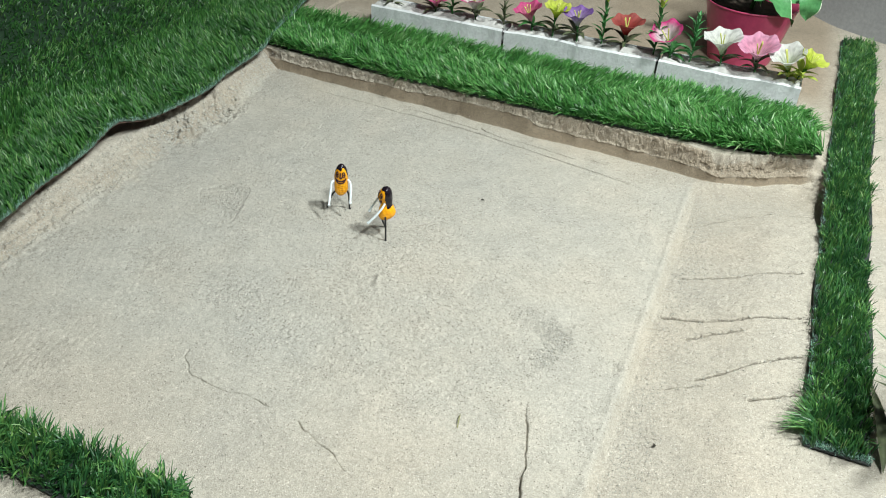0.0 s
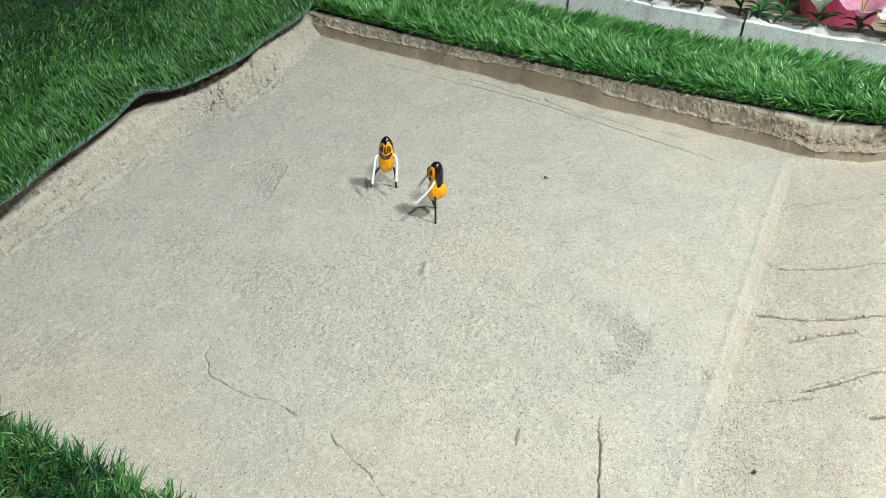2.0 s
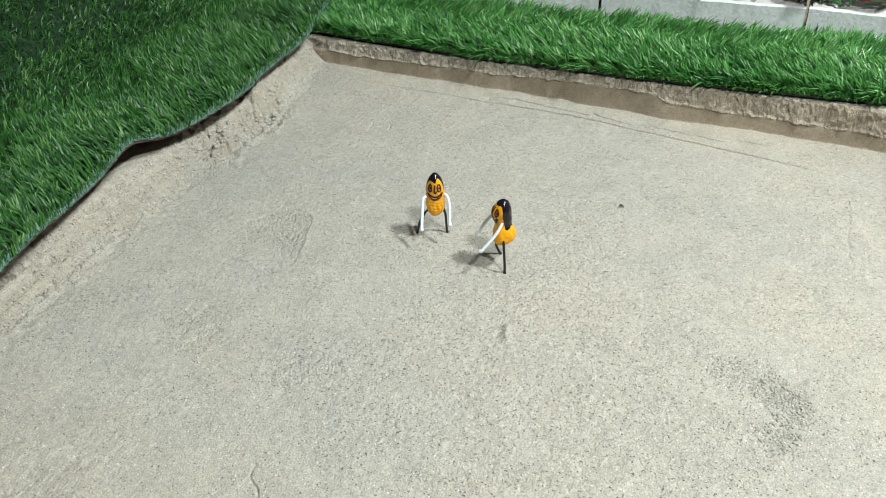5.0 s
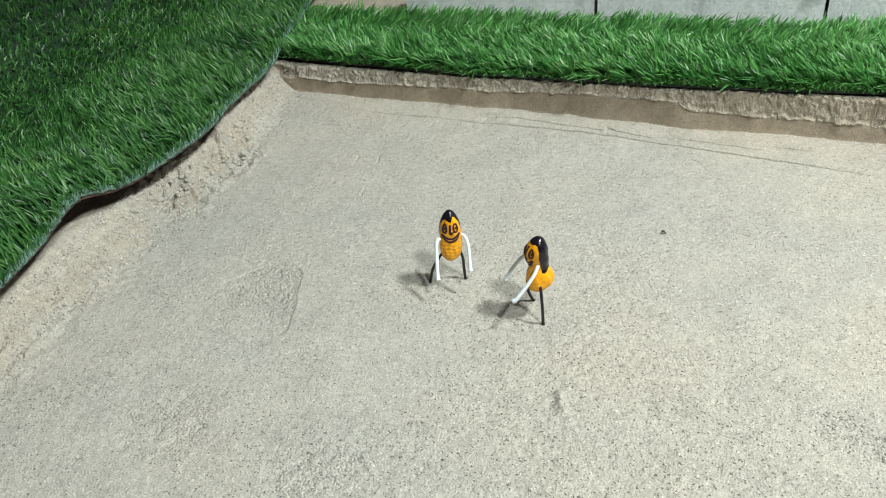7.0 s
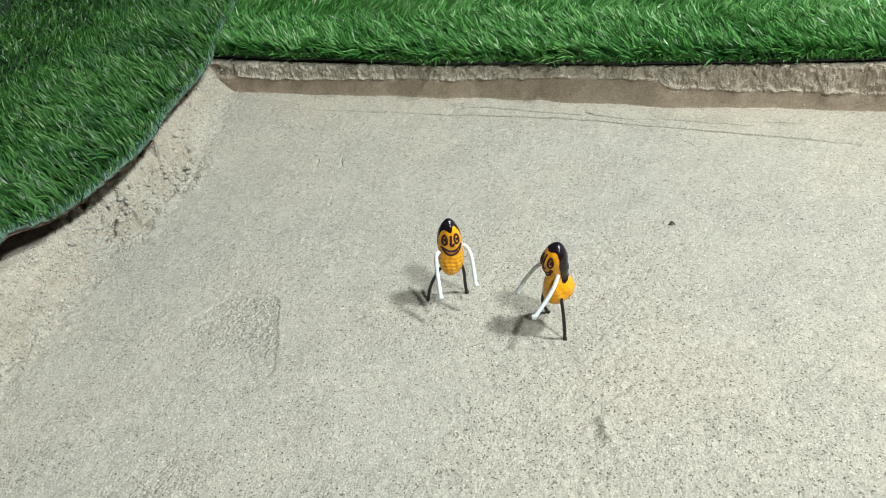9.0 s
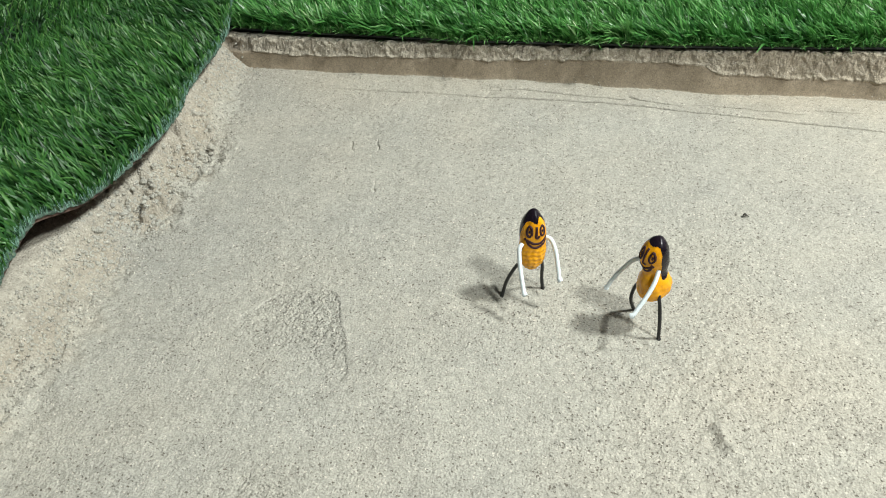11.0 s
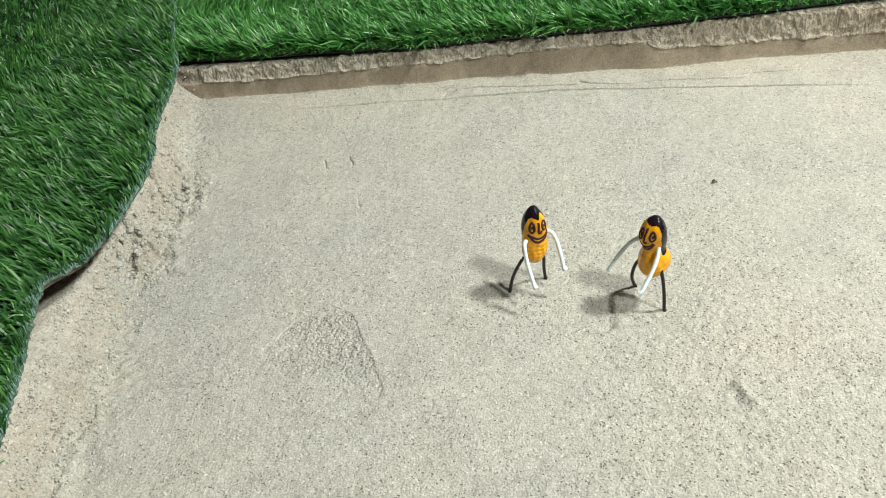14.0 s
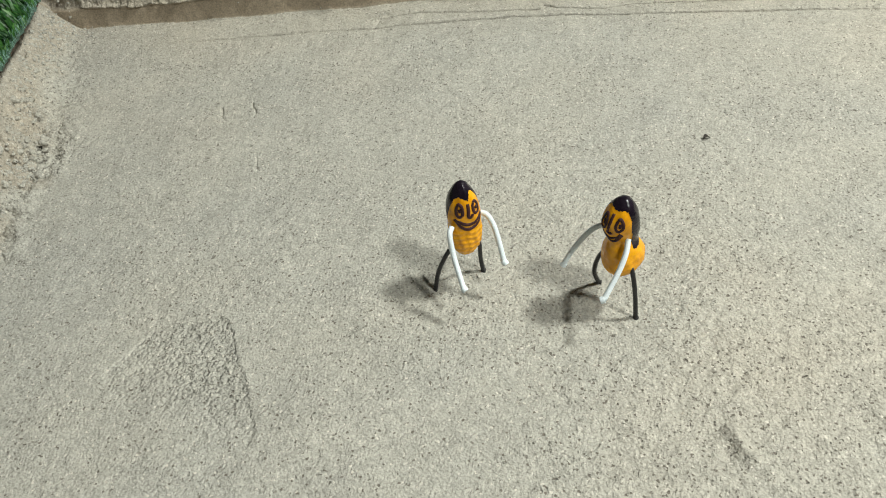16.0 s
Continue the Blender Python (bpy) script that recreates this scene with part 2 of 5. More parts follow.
# ---- mesh helpers ----
def mesh_of(name, verts, faces, mat=None, smooth=True, along=None):
    me = bpy.data.meshes.new(name)
    faces = np.asarray(faces)
    n, k = faces.shape
    me.vertices.add(len(verts))
    me.vertices.foreach_set("co", np.asarray(verts, dtype=np.float32).ravel())
    me.loops.add(n * k)
    me.loops.foreach_set("vertex_index", faces.ravel().astype(np.int32))
    me.polygons.add(n)
    me.polygons.foreach_set("loop_start", np.arange(0, n * k, k, dtype=np.int32))
    me.polygons.foreach_set("use_smooth", np.full(n, smooth))
    if along is not None:
        me.attributes.new("along", "FLOAT", "POINT").data.foreach_set("value", np.asarray(along, dtype=np.float32))
    me.update(calc_edges=True)
    me.validate()
    if mat:
        me.materials.append(mat)
    return me


def grid_faces(rows, cols, wrap=False):
    r = np.arange(rows - 1)[:, None]
    c = np.arange(cols if wrap else cols - 1)[None, :]
    d = (c + 1) % cols
    return np.stack([r * cols + c, r * cols + d, (r + 1) * cols + d, (r + 1) * cols + c], -1).reshape(-1, 4)


def part(name, data, mat=None, parent=None, label=""):
    if isinstance(data, bmesh.types.BMesh):
        me = bpy.data.meshes.new(name)
        data.to_mesh(me)
        data.free()
        data = me
    if mat and not data.materials:
        data.materials.append(mat)
    ob = new(name, data)
    if parent:
        ob.parent = parent
    return tagged(ob, label)


def thing(name, place, label, category, group="", kind=""):
    ob = new(name)
    ob.empty_display_size = 0.02
    ob.matrix_world = pose(*place) if not isinstance(place, Matrix) else place
    return tagged(ob, label, category, group, kind)


def field(x, y, size, seed, octaves=3, fall=0.5):
    """Smooth noise about 0, features of that size in metres."""
    total, amp = np.zeros(np.broadcast(x, y).shape), 1.0
    for o in range(octaves):
        table = np.random.RandomState(seed + o).rand(256, 256) - 0.5
        u, v = np.asarray(x) / size * 2 ** o + 91.7, np.asarray(y) / size * 2 ** o + 37.3
        iu, iv = np.floor(u).astype(int), np.floor(v).astype(int)
        fu, fv = u - iu, v - iv
        fu, fv = fu * fu * (3 - 2 * fu), fv * fv * (3 - 2 * fv)
        a, b = table[iu % 256, iv % 256], table[(iu + 1) % 256, iv % 256]
        c, d = table[iu % 256, (iv + 1) % 256], table[(iu + 1) % 256, (iv + 1) % 256]
        total = total + amp * ((a * (1 - fu) + b * fu) * (1 - fv) + (c * (1 - fu) + d * fu) * fv)
        amp *= fall
    return total


def step(a, b, v):
    t = np.clip((v - a) / (b - a), 0, 1)
    return t * t * (3 - 2 * t)


def off_line(x, y, pts):
    """Distance to a polyline, and which side (positive: to the left of its run)."""
    best = np.full(np.broadcast(x, y).shape, 9.0)
    side = np.zeros_like(best)
    for (ax, ay), (bx, by) in zip(pts, pts[1:]):
        dx, dy = bx - ax, by - ay
        t = np.clip(((x - ax) * dx + (y - ay) * dy) / (dx * dx + dy * dy), 0, 1)
        d = np.hypot(x - ax - t * dx, y - ay - t * dy)
        s = np.sign(dx * (y - ay) - dy * (x - ax))
        side = np.where(d < best, s, side)
        best = np.minimum(best, d)
    return best, side


# ---- the sand: floor, cut banks, trowel marks ----
BANK_X = (-3.0, -0.90, -0.85, -0.727, -0.60, -0.475, -0.34, -0.20, -0.09, -0.03, 0.03, 0.075, 0.124, 3.0)
BANK_Y = (1.257, 1.257, 1.254, 1.2445, 1.2405, 1.242, 1.241, 1.240, 1.235, 1.222, 1.248, 1.276, 1.300, 1.300)
SIDE_Y = (-3.0, 0.30, 0.58, 0.68, 0.80, 0.94, 1.00, 1.07, 1.14, 1.28, 4.0)
SIDE_X = (-0.775, -0.775, -0.822, -0.828, -0.836, -0.838, -0.829, -0.824, -0.838, -0.846, -0.846)
BANK = 0.045
SEAM = [(-0.80, 1.215), (-0.622, 1.210), (-0.570, 1.207), (-0.500, 1.208), (-0.449, 1.206), (-0.392, 1.201), (-0.321, 1.190), (-0.241, 1.177), (-0.173, 1.167), (-0.08, 1.152)]
SEAMS_SHORT = [[(-0.568, 1.206), (-0.563, 1.219), (-0.535, 1.224), (-0.470, 1.219), (-0.424, 1.214)], [(-0.418, 1.220), (-0.407, 1.214), (-0.368, 1.207), (-0.345, 1.210), (-0.306, 1.206), (-0.251, 1.198)], [(-0.236, 1.208), (-0.197, 1.206), (-0.150, 1.207)]]
SCORES = [
    ([(-0.055, 1.091), (0.003, 1.127), (0.06, 1.152), (0.114, 1.174)], 0.0036),
    ([(-0.033, 0.958), (0.034, 0.976), (0.107, 1.005)], 0.0054),
    ([(-0.045, 0.866), (0.001, 0.868), (0.038, 0.879), (0.110, 0.904)], 0.0075),
    ([(-0.009, 0.829), (0.017, 0.846), (0.047, 0.857)], 0.0085),
    ([(0.012, 0.755), (0.044, 0.778), (0.076, 0.805), (0.117, 0.832)], 0.0072),
    ([(0.068, 0.733), (0.093, 0.747), (0.115, 0.763)], 0.0054),
    ([(-0.015, 0.734), (0.019, 0.747)], 0.0030),
    ([(-0.663, 1.118), (-0.659, 1.092)], 0.0011),
    ([(-0.107, 1.101), (-0.106, 1.046), (-0.105, 0.988)], 0.0005),
    ([(-0.687, 1.110), (-0.684, 1.094)], 0.0009),
    ([(-0.653, 1.042), (-0.651, 1.025)], 0.0006),
]
CRACKS = [
    ([(-0.148, 0.64), (-0.144, 0.625), (-0.133, 0.60), (-0.129, 0.585), (-0.122, 0.549), (-0.115, 0.522), (-0.108, 0.49), (-0.09, 0.44)], 0.011, 0.0009),
    ([(-0.516, 0.556), (-0.514, 0.545), (-0.500, 0.533), (-0.492, 0.526), (-0.470, 0.521), (-0.448, 0.519), (-0.420, 0.522), (-0.386, 0.520)], 0.0026, 0.0006),
    ([(-0.352, 0.515), (-0.339, 0.508), (-0.318, 0.500), (-0.300, 0.495), (-0.290, 0.486), (-0.279, 0.480)], 0.0026, 0.0006),
]
WEDGE = [(-0.690, 0.879), (-0.653, 0.883), (-0.646, 0.872), (-0.637, 0.844), (-0.622, 0.795), (-0.636, 0.772), (-0.700, 0.822), (-0.714, 0.846)]
PATCHES = [ (-0.660, 0.680, 0.030), (-0.640, 0.655, 0.018), (-0.520, 0.668, 0.020), (-0.545, 0.650, 0.016),
           (-0.165, 0.772, 0.022), (-0.148, 0.755, 0.020), (-0.160, 0.715, 0.016), (-0.20, 0.78, 0.02), (-0.074, 0.741, 0.010),
           (-0.818, 1.07, 0.020), (-0.826, 1.03, 0.018), (-0.832, 0.965, 0.018), (-0.840, 0.93, 0.016), (-0.535, 1.222, 0.007), (-0.560, 1.220, 0.008)]


# smooth prints where something was pressed on the floor: x, y and half sizes
PRESSED = [(-0.318, 0.642, 0.010, 0.014), (-0.264, 0.648, 0.012, 0.014), (-0.236, 0.632, 0.016, 0.018), (-0.190, 0.612, 0.018, 0.020), (-0.200, 0.750, 0.010, 0.009)]


def bank_y(x):
    return np.interp(x, BANK_X, BANK_Y) + 0.006 * field(x, x * 0, 0.05, 11)


def cut_height(x):
    """How far up the bank the smooth cut reaches, as a share of its height."""
    return np.interp(x, (-0.86, -0.80, -0.62, -0.45, -0.345, -0.325, -0.24, -0.09, -0.03), (0.62, 0.64, 0.66, 0.72, 0.70, 0.46, 0.40, 0.38, 0.34)) + 0.09 * field(x, x * 0, 0.045, 46, 3, 0.6)


def side_x(y):
    return np.interp(y, SIDE_Y, SIDE_X) + 0.006 + 0.012 * field(y, y * 0, 0.06, 12)


def side_lines(x, y, s):
    """Crumbled lines that run along the side bank; s: 0 at its foot, 1 at its top."""
    w = s + 0.10 * field(y, y * 0, 0.11, 53) + 0.04 * field(x, y, 0.012, 54)
    patchy = 0.35 + 0.65 * step(-0.12, 0.12, field(y, y * 0, 0.06, 56))
    return w, patchy * (np.exp(-((w - 0.02) / 0.06) ** 2) + np.exp(-((w - 0.36) / 0.07) ** 2) + np.exp(-((w - 0.70) / 0.08) ** 2))


def loose_mask(x, y):
    """Where the floor was left open and grainy: 0 to 1."""
    near = np.exp(-((x + 0.34) / 0.16) ** 2 - ((y - 0.72) / 0.15) ** 2)
    return np.clip(0.85 * near + 0.7 * field(x, y, 0.14, 25, 4, 0.6), 0, 1) * (1 - step(1.1, 1.2, y))


def rough_mask(x, y):
    m = np.zeros(np.broadcast(x, y).shape)
    for px, py, r in PATCHES:
        d = np.hypot(x - px, y - py) + r * 1.3 * field(x, y, 0.018, 17)
        m = np.maximum(m, 1 - step(r * 0.55, r * 1.05, d))
    # a trowel-edged wedge, and the crumbly verge beside the levelled floor
    inside = np.ones_like(m)
    for (ax, ay), (bx, by) in zip(WEDGE, WEDGE[1:] + WEDGE[:1]):
        n = math.hypot(bx - ax, by - ay)
        inside = np.minimum(inside, -((x - ax) * (ay - by) + (y - ay) * (bx - ax)) / n)
    fade = (1 - 0.35 * step(0.015, 0.085, (-0.64 - x) + 0.75 * (0.86 - y))) * step(0.778, 0.838, y + 0.03 * field(x, y, 0.02, 20))
    m = np.maximum(0.95 * m, 1.5 * fade * step(-0.0006, 0.0010, inside + 0.003 * field(x, y, 0.010, 18)))
    verge = step(-0.064, -0.055, x) * (1 - step(-0.02, 0.02, x + 0.03 * field(x, y, 0.05, 19))) * step(0.5, 0.6, y) * (1 - step(1.1, 1.2, y))
    return np.maximum(0.7 * m, 0.16 * verge)


# profile of the shallow trough beside the levelled floor, rounded off
TROUGH_X = np.linspace(-0.12, 0.20, 321)
TROUGH_Z = np.interp(TROUGH_X, (-0.062, -0.052, -0.03, 0.02, 0.06, 0.10), (0, -0.009, -0.007, 0.004, 0.016, 0.018))
TROUGH_Z = np.where(TROUGH_X < -0.045, TROUGH_Z, np.convolve(np.pad(TROUGH_Z, 20, mode="edge"), np.hanning(41) / np.hanning(41).sum(), "valid"))


def ground_z(x, y, detail=True):
    x, y = np.asarray(x, float), np.asarray(y, float)
    z = 0.0020 * field(x, y, 0.16, 21, 2) + 0.0011 * field(x, y, 0.03, 22, 2)
    # shallow trough beside the levelled floor
    z = z + np.interp(x, TROUGH_X, TROUGH_Z) * (1 - step(1.12, 1.24, y)) * step(0.2, 0.5, y)
    z = z + 0.0014 * np.exp(-((x + 0.066) / 0.0042) ** 2) * step(0.5, 0.56, y) * (1 - step(1.17, 1.2, y))
    if detail:
        z = z + (0.0007 + 0.0009 * loose_mask(x, y)) * field(x, y, 0.0042, 23, 2)
        z = z + rough_mask(x, y) * (0.0011 * field(x, y, 0.0046, 24, 2) - 0.0006)
        d, s = off_line(x, y, SEAM)
        z = z + np.where(s > 0, 0.0007, 0) * (1 - step(0.02, 0.05, d)) * step(-0.8, -0.7, x) * (1 - step(-0.2, -0.1, x))
        z = z - 0.0046 * np.exp(-((d * s + 0.0009 * field(x, y, 0.005, 34)) / 0.0007) ** 2) * (0.35 + 0.65 * step(-0.58, -0.52, x)) * (1 - step(-0.22, -0.09, x)) * step(-0.8, -0.68, x)
        for pts in SEAMS_SHORT:
            d, s = off_line(x, y, pts)
            z = z - 0.0046 * np.exp(-((d * s + 0.0012 * field(x, y, 0.006, 35)) / 0.0008) ** 2) * step(0.2, 0.45, field(x, y, 0.05, 36) + 0.55) * (0.45 + 0.55 * step(-0.56, -0.52, x))
        for pts, deep in SCORES:
            d, s = off_line(x, y, pts)
            d = d * s + 0.003 * field(x, y, 0.03, 31)
            z = z - 1.7 * deep * np.clip(0.85 + 1.5 * field(x, y, 0.012, 42, 2), 0.15, 1.3) * np.exp(-((d + 0.0022 * field(x, y, 0.005, 37)) / 0.0008) ** 2) + (0.16 if deep > 0.002 else 0.0) * deep * np.exp(-((d - 0.003) / 0.002) ** 2) * (1 + 1.6 * field(x, y, 0.004, 38))
        for pts, deep, wide in CRACKS:
            d, s = off_line(x, y, pts)
            d = np.abs(d * s + 0.003 * field(x, y, 0.012, 33) + 0.0012 * field(x, y, 0.004, 39))
            z = z - deep * np.exp(-(d / wide) ** 2) * (0.3 + 0.7 * (1 - step(0.53, 0.62, y))) * np.clip(0.8 + 1.6 * field(x, y, 0.014, 40, 2), 0.15, 1.3)
        # crumbled holes beside the levelled edge
        for hx, hy in ((-0.076, 0.744), (-0.072, 0.738), (-0.077, 0.734)):
            z = z - 0.005 * np.exp(-((x - hx) / 0.0016) ** 2 - ((y - hy) / 0.0028) ** 2)
        # a small scoop with a pushed-up lip
        d, s = off_line(x, y, [(-0.3880, 0.7725), (-0.3860, 0.765), (-0.3855, 0.760), (-0.3825, 0.7565)])
        z = z + 0.0034 * np.exp(-(d / np.where(s > 0, 0.0034, 0.0040)) ** 2)
        z = z - 0.0012 * np.exp(-(((x + 0.392) / 0.004) ** 2 + ((y - 0.762) / 0.008) ** 2))
    # banks
    lump = 0.010 * field(x, y, 0.022, 41, 3) + 0.006 * field(x, y, 0.006, 44, 2)
    t = (y - bank_y(x)) / 0.010
    low = step(-0.09, -0.03, x)
    cut = cut_height(x)
    hb = BANK * (cut * step(0.0, 0.40, t) + (1 - cut) * step(0.36 + 0.45 * low, 0.82 + 1.2 * low, t + (10 + 30 * low) * lump * step(0.3, 0.6, t)))
    z = z + 0.013 * step(1.13, 1.26, y) * (1 - step(-0.72, -0.22, x)) * (1 - step(0, 0.3, t))
    hb = np.maximum(hb, 0)
    crumbly = step(0.88, 0.95, y) * (1 - 0.35 * step(1.09, 1.15, y)) * (1 - step(1.20, 1.25, y)) * (0.45 + 0.55 * step(-0.1, 0.2, field(y, x * 0, 0.05, 57)))
    low_bank = 1 - step(0.82, 0.90, y)
    run = 0.032 + 0.010 * low_bank
    s = (side_x(y) - x + lump * (0.16 + 0.7 * crumbly)) / run
    high = 0.036 + 0.012 * step(1.02, 1.2, y)
    # drawn along the edge: smooth runs with crumbled lines between them
    w, lines = side_lines(x, y, s)
    terraced = 0.36 * step(-0.25, 0.45, w) + 0.44 * step(0.3, 1.05, w) + 0.11 * step(0.30, 0.38, w) + 0.09 * step(0.64, 0.74, w) + lines * (0.34 * field(x, y, 0.007, 58, 3, 0.65) - 0.16)
    sloped = 0.42 * step(-0.25, 0.45, s) + 0.58 * step(0.25, 1.05, s)
    hs = high * (terraced * low_bank + sloped * (1 - low_bank))
    hs = (hs + np.maximum(0.050 - hs, 0) * step(1.5, 3.0, s)) * step(0.10, 0.34, y)
    w = step(0.09, 0.14, x)
    hb = hb * (1 - w) + w * BANK * step(1.12, 1.5, y)
    # loose heap where the cut bank ends
    d, q = off_line(x, y, [(-0.075, 1.206), (-0.03, 1.222), (0.02, 1.250), (0.07, 1.283), (0.124, 1.305)])
    heap = 0.005 * np.exp(-(d / np.where(q > 0, 0.012, 0.006)) ** 2) * step(-0.09, -0.04, x) * (1 - step(0.10, 0.125, x))
    up = np.maximum(hb, hs)
    z = z * (1 - np.clip(up / BANK, 0, 1)) + up + heap * (1 + 40 * lump * 0.5)
    z = z + step(0.002, 0.008, up) * (1 - step(0.042, 0.046, up)) * lump * np.where(hs > hb, 0.14 + 1.1 * crumbly, 0.30)
    z = z + np.maximum(crumbly, 0.3 * step(0.45, 0.6, y) * (1 - step(1.2, 1.25, y))) * step(-1.1, -0.2, s) * (1 - step(0.8, 1.0, s)) * 0.0072 * field(x, y, 0.011, 45, 3, 0.65)
    far = step(1.45, 1.9, y) * step(-1.0, 0.0, x)
    return z + 0.02 * far * (1 + field(x, y, 0.2, 51))


def spaced(*runs):
    out = []
    for a, b, d in runs:
        out.append(np.arange(a, b - d / 2, d))
    return np.concatenate(out + [[runs[-1][1]]])


GROOVES = [SEAM] + SEAMS_SHORT + [pts for pts, deep in SCORES] + [pts for pts, deep, wide in CRACKS]


def ground_surface(u, w):
    """Places and surface states of the sand for the plan's parameters u, w."""
    x = u
    y = w + (np.interp(x, BANK_X, BANK_Y) - 1.250) * step(0.9, 1.2, w) * (1 - step(1.33, 1.7, w)) + 0.006 * field(x, x * 0, 0.05, 11) * step(1.1, 1.22, w) * (1 - step(1.31, 1.5, w))
    z = ground_z(x, y)
    # the torn lip bulges out over the smooth cut
    t = (y - bank_y(x)) / 0.010
    end = 1 - step(0.09, 0.12, x)
    rise = np.clip(z / BANK, 0, 1)
    cut = cut_height(x)
    lip = step(cut - 0.03, cut + 0.05, rise) * step(0.1, 0.3, t) * (1 - step(1.3, 1.7, t)) * end
    pushed = 0.0030 * field(x, z, 0.009, 47, 4, 0.80) + 0.0005 * field(x, z * 0.35, 0.012, 50, 3, 0.6) - 0.0008
    pushed = pushed + 0.0060 * (0.25 + 0.75 * (1 - step(-0.70, -0.62, x))) * step(0.16, 0.34, field(x, z * 0.6, 0.024, 52, 2)) - 0.0016 * np.exp(-((rise - cut - 0.03) / 0.035) ** 2)
    y = y + lip * pushed + step(0.02, 0.08, rise) * (1 - lip) * step(-0.1, 0.1, t) * (1 - step(0.5, 0.9, t)) * end * 0.0005 * field(x, z, 0.012, 55, 2)
    z = z + lip * 0.0028 * field(x, y + z, 0.007, 48, 3, 0.65)
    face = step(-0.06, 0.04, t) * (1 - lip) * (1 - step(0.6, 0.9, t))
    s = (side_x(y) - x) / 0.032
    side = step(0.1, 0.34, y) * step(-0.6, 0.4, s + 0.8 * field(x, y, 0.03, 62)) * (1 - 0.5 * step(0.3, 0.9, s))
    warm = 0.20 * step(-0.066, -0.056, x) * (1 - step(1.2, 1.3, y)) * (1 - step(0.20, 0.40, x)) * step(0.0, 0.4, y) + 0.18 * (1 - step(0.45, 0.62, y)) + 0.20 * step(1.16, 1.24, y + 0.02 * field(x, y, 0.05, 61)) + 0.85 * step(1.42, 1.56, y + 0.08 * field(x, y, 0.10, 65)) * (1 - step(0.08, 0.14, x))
    # shade behind the planters and beside the pot, painted as darker, warmer sand
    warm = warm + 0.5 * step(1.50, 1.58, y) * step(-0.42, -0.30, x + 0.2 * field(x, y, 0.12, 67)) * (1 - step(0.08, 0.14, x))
    # damp cut face; the lip's share is shade below the turf, painted in
    damp_shade = np.clip(np.maximum(np.maximum(np.maximum(face, lip * (0.30 + 0.24 * step(-0.45, -0.30, x + 0.1 * field(x, y, 0.03, 64)) + 0.28 * step(-0.24, -0.08, x))) * end, 0.38 * side), 0.62 * warm), 0, 1)
    warmth = np.clip(np.maximum(np.maximum(0.75 * side, 1.0 * step(-0.1, 0.2, t)), 2.2 * warm) + 0.35 * step(-0.50, -0.12, x) * step(0.3, 0.5, y) * (1 - step(0.2, 0.4, x)), 0, 1)
    bald = np.exp(-((x + 0.3825) / 0.0050) ** 2 - ((y - 0.763) / 0.009) ** 2)
    for px, py, rx, ry in PRESSED:
        bald = np.maximum(bald, 0.9 * (1 - step(0.6, 1.15, np.hypot((x - px) / rx, (y - py) / ry) + 0.5 * field(x, y, 0.012, 66))))
    loose = 0.4 * loose_mask(x, y) - 0.06 - 0.6 * bald - 0.22 * step(-0.075, -0.045, x) - 0.16 * (1 - step(0.52, 0.66, y)) + 0.10 * np.exp(-((x + 0.45) / 0.20) ** 2 - ((y - 0.86) / 0.16) ** 2)
    lines = side_lines(x, y, (side_x(y) - x) / 0.042)[1] * (1 - step(0.84, 0.92, y)) * step(0.45, 0.55, y)
    crumbly = step(-0.9, 0.0, s + 0.9 * field(x, y, 0.03, 63)) * step(0.84, 0.93, y) * (1 - step(1.10, 1.2, y))
    torn = np.clip(np.maximum(np.maximum(rough_mask(x, y), (0.3 + 0.4 * step(-0.45, -0.30, x)) * lip), np.maximum(0.6 * crumbly, np.maximum(0.10 * step(-0.3, 0.1, s), 0.75 * lines))), 0, 1)
    return np.stack([x, y, z], -1), dict(warm=warmth, loose=loose, torn=torn, damp_shade=damp_shade)


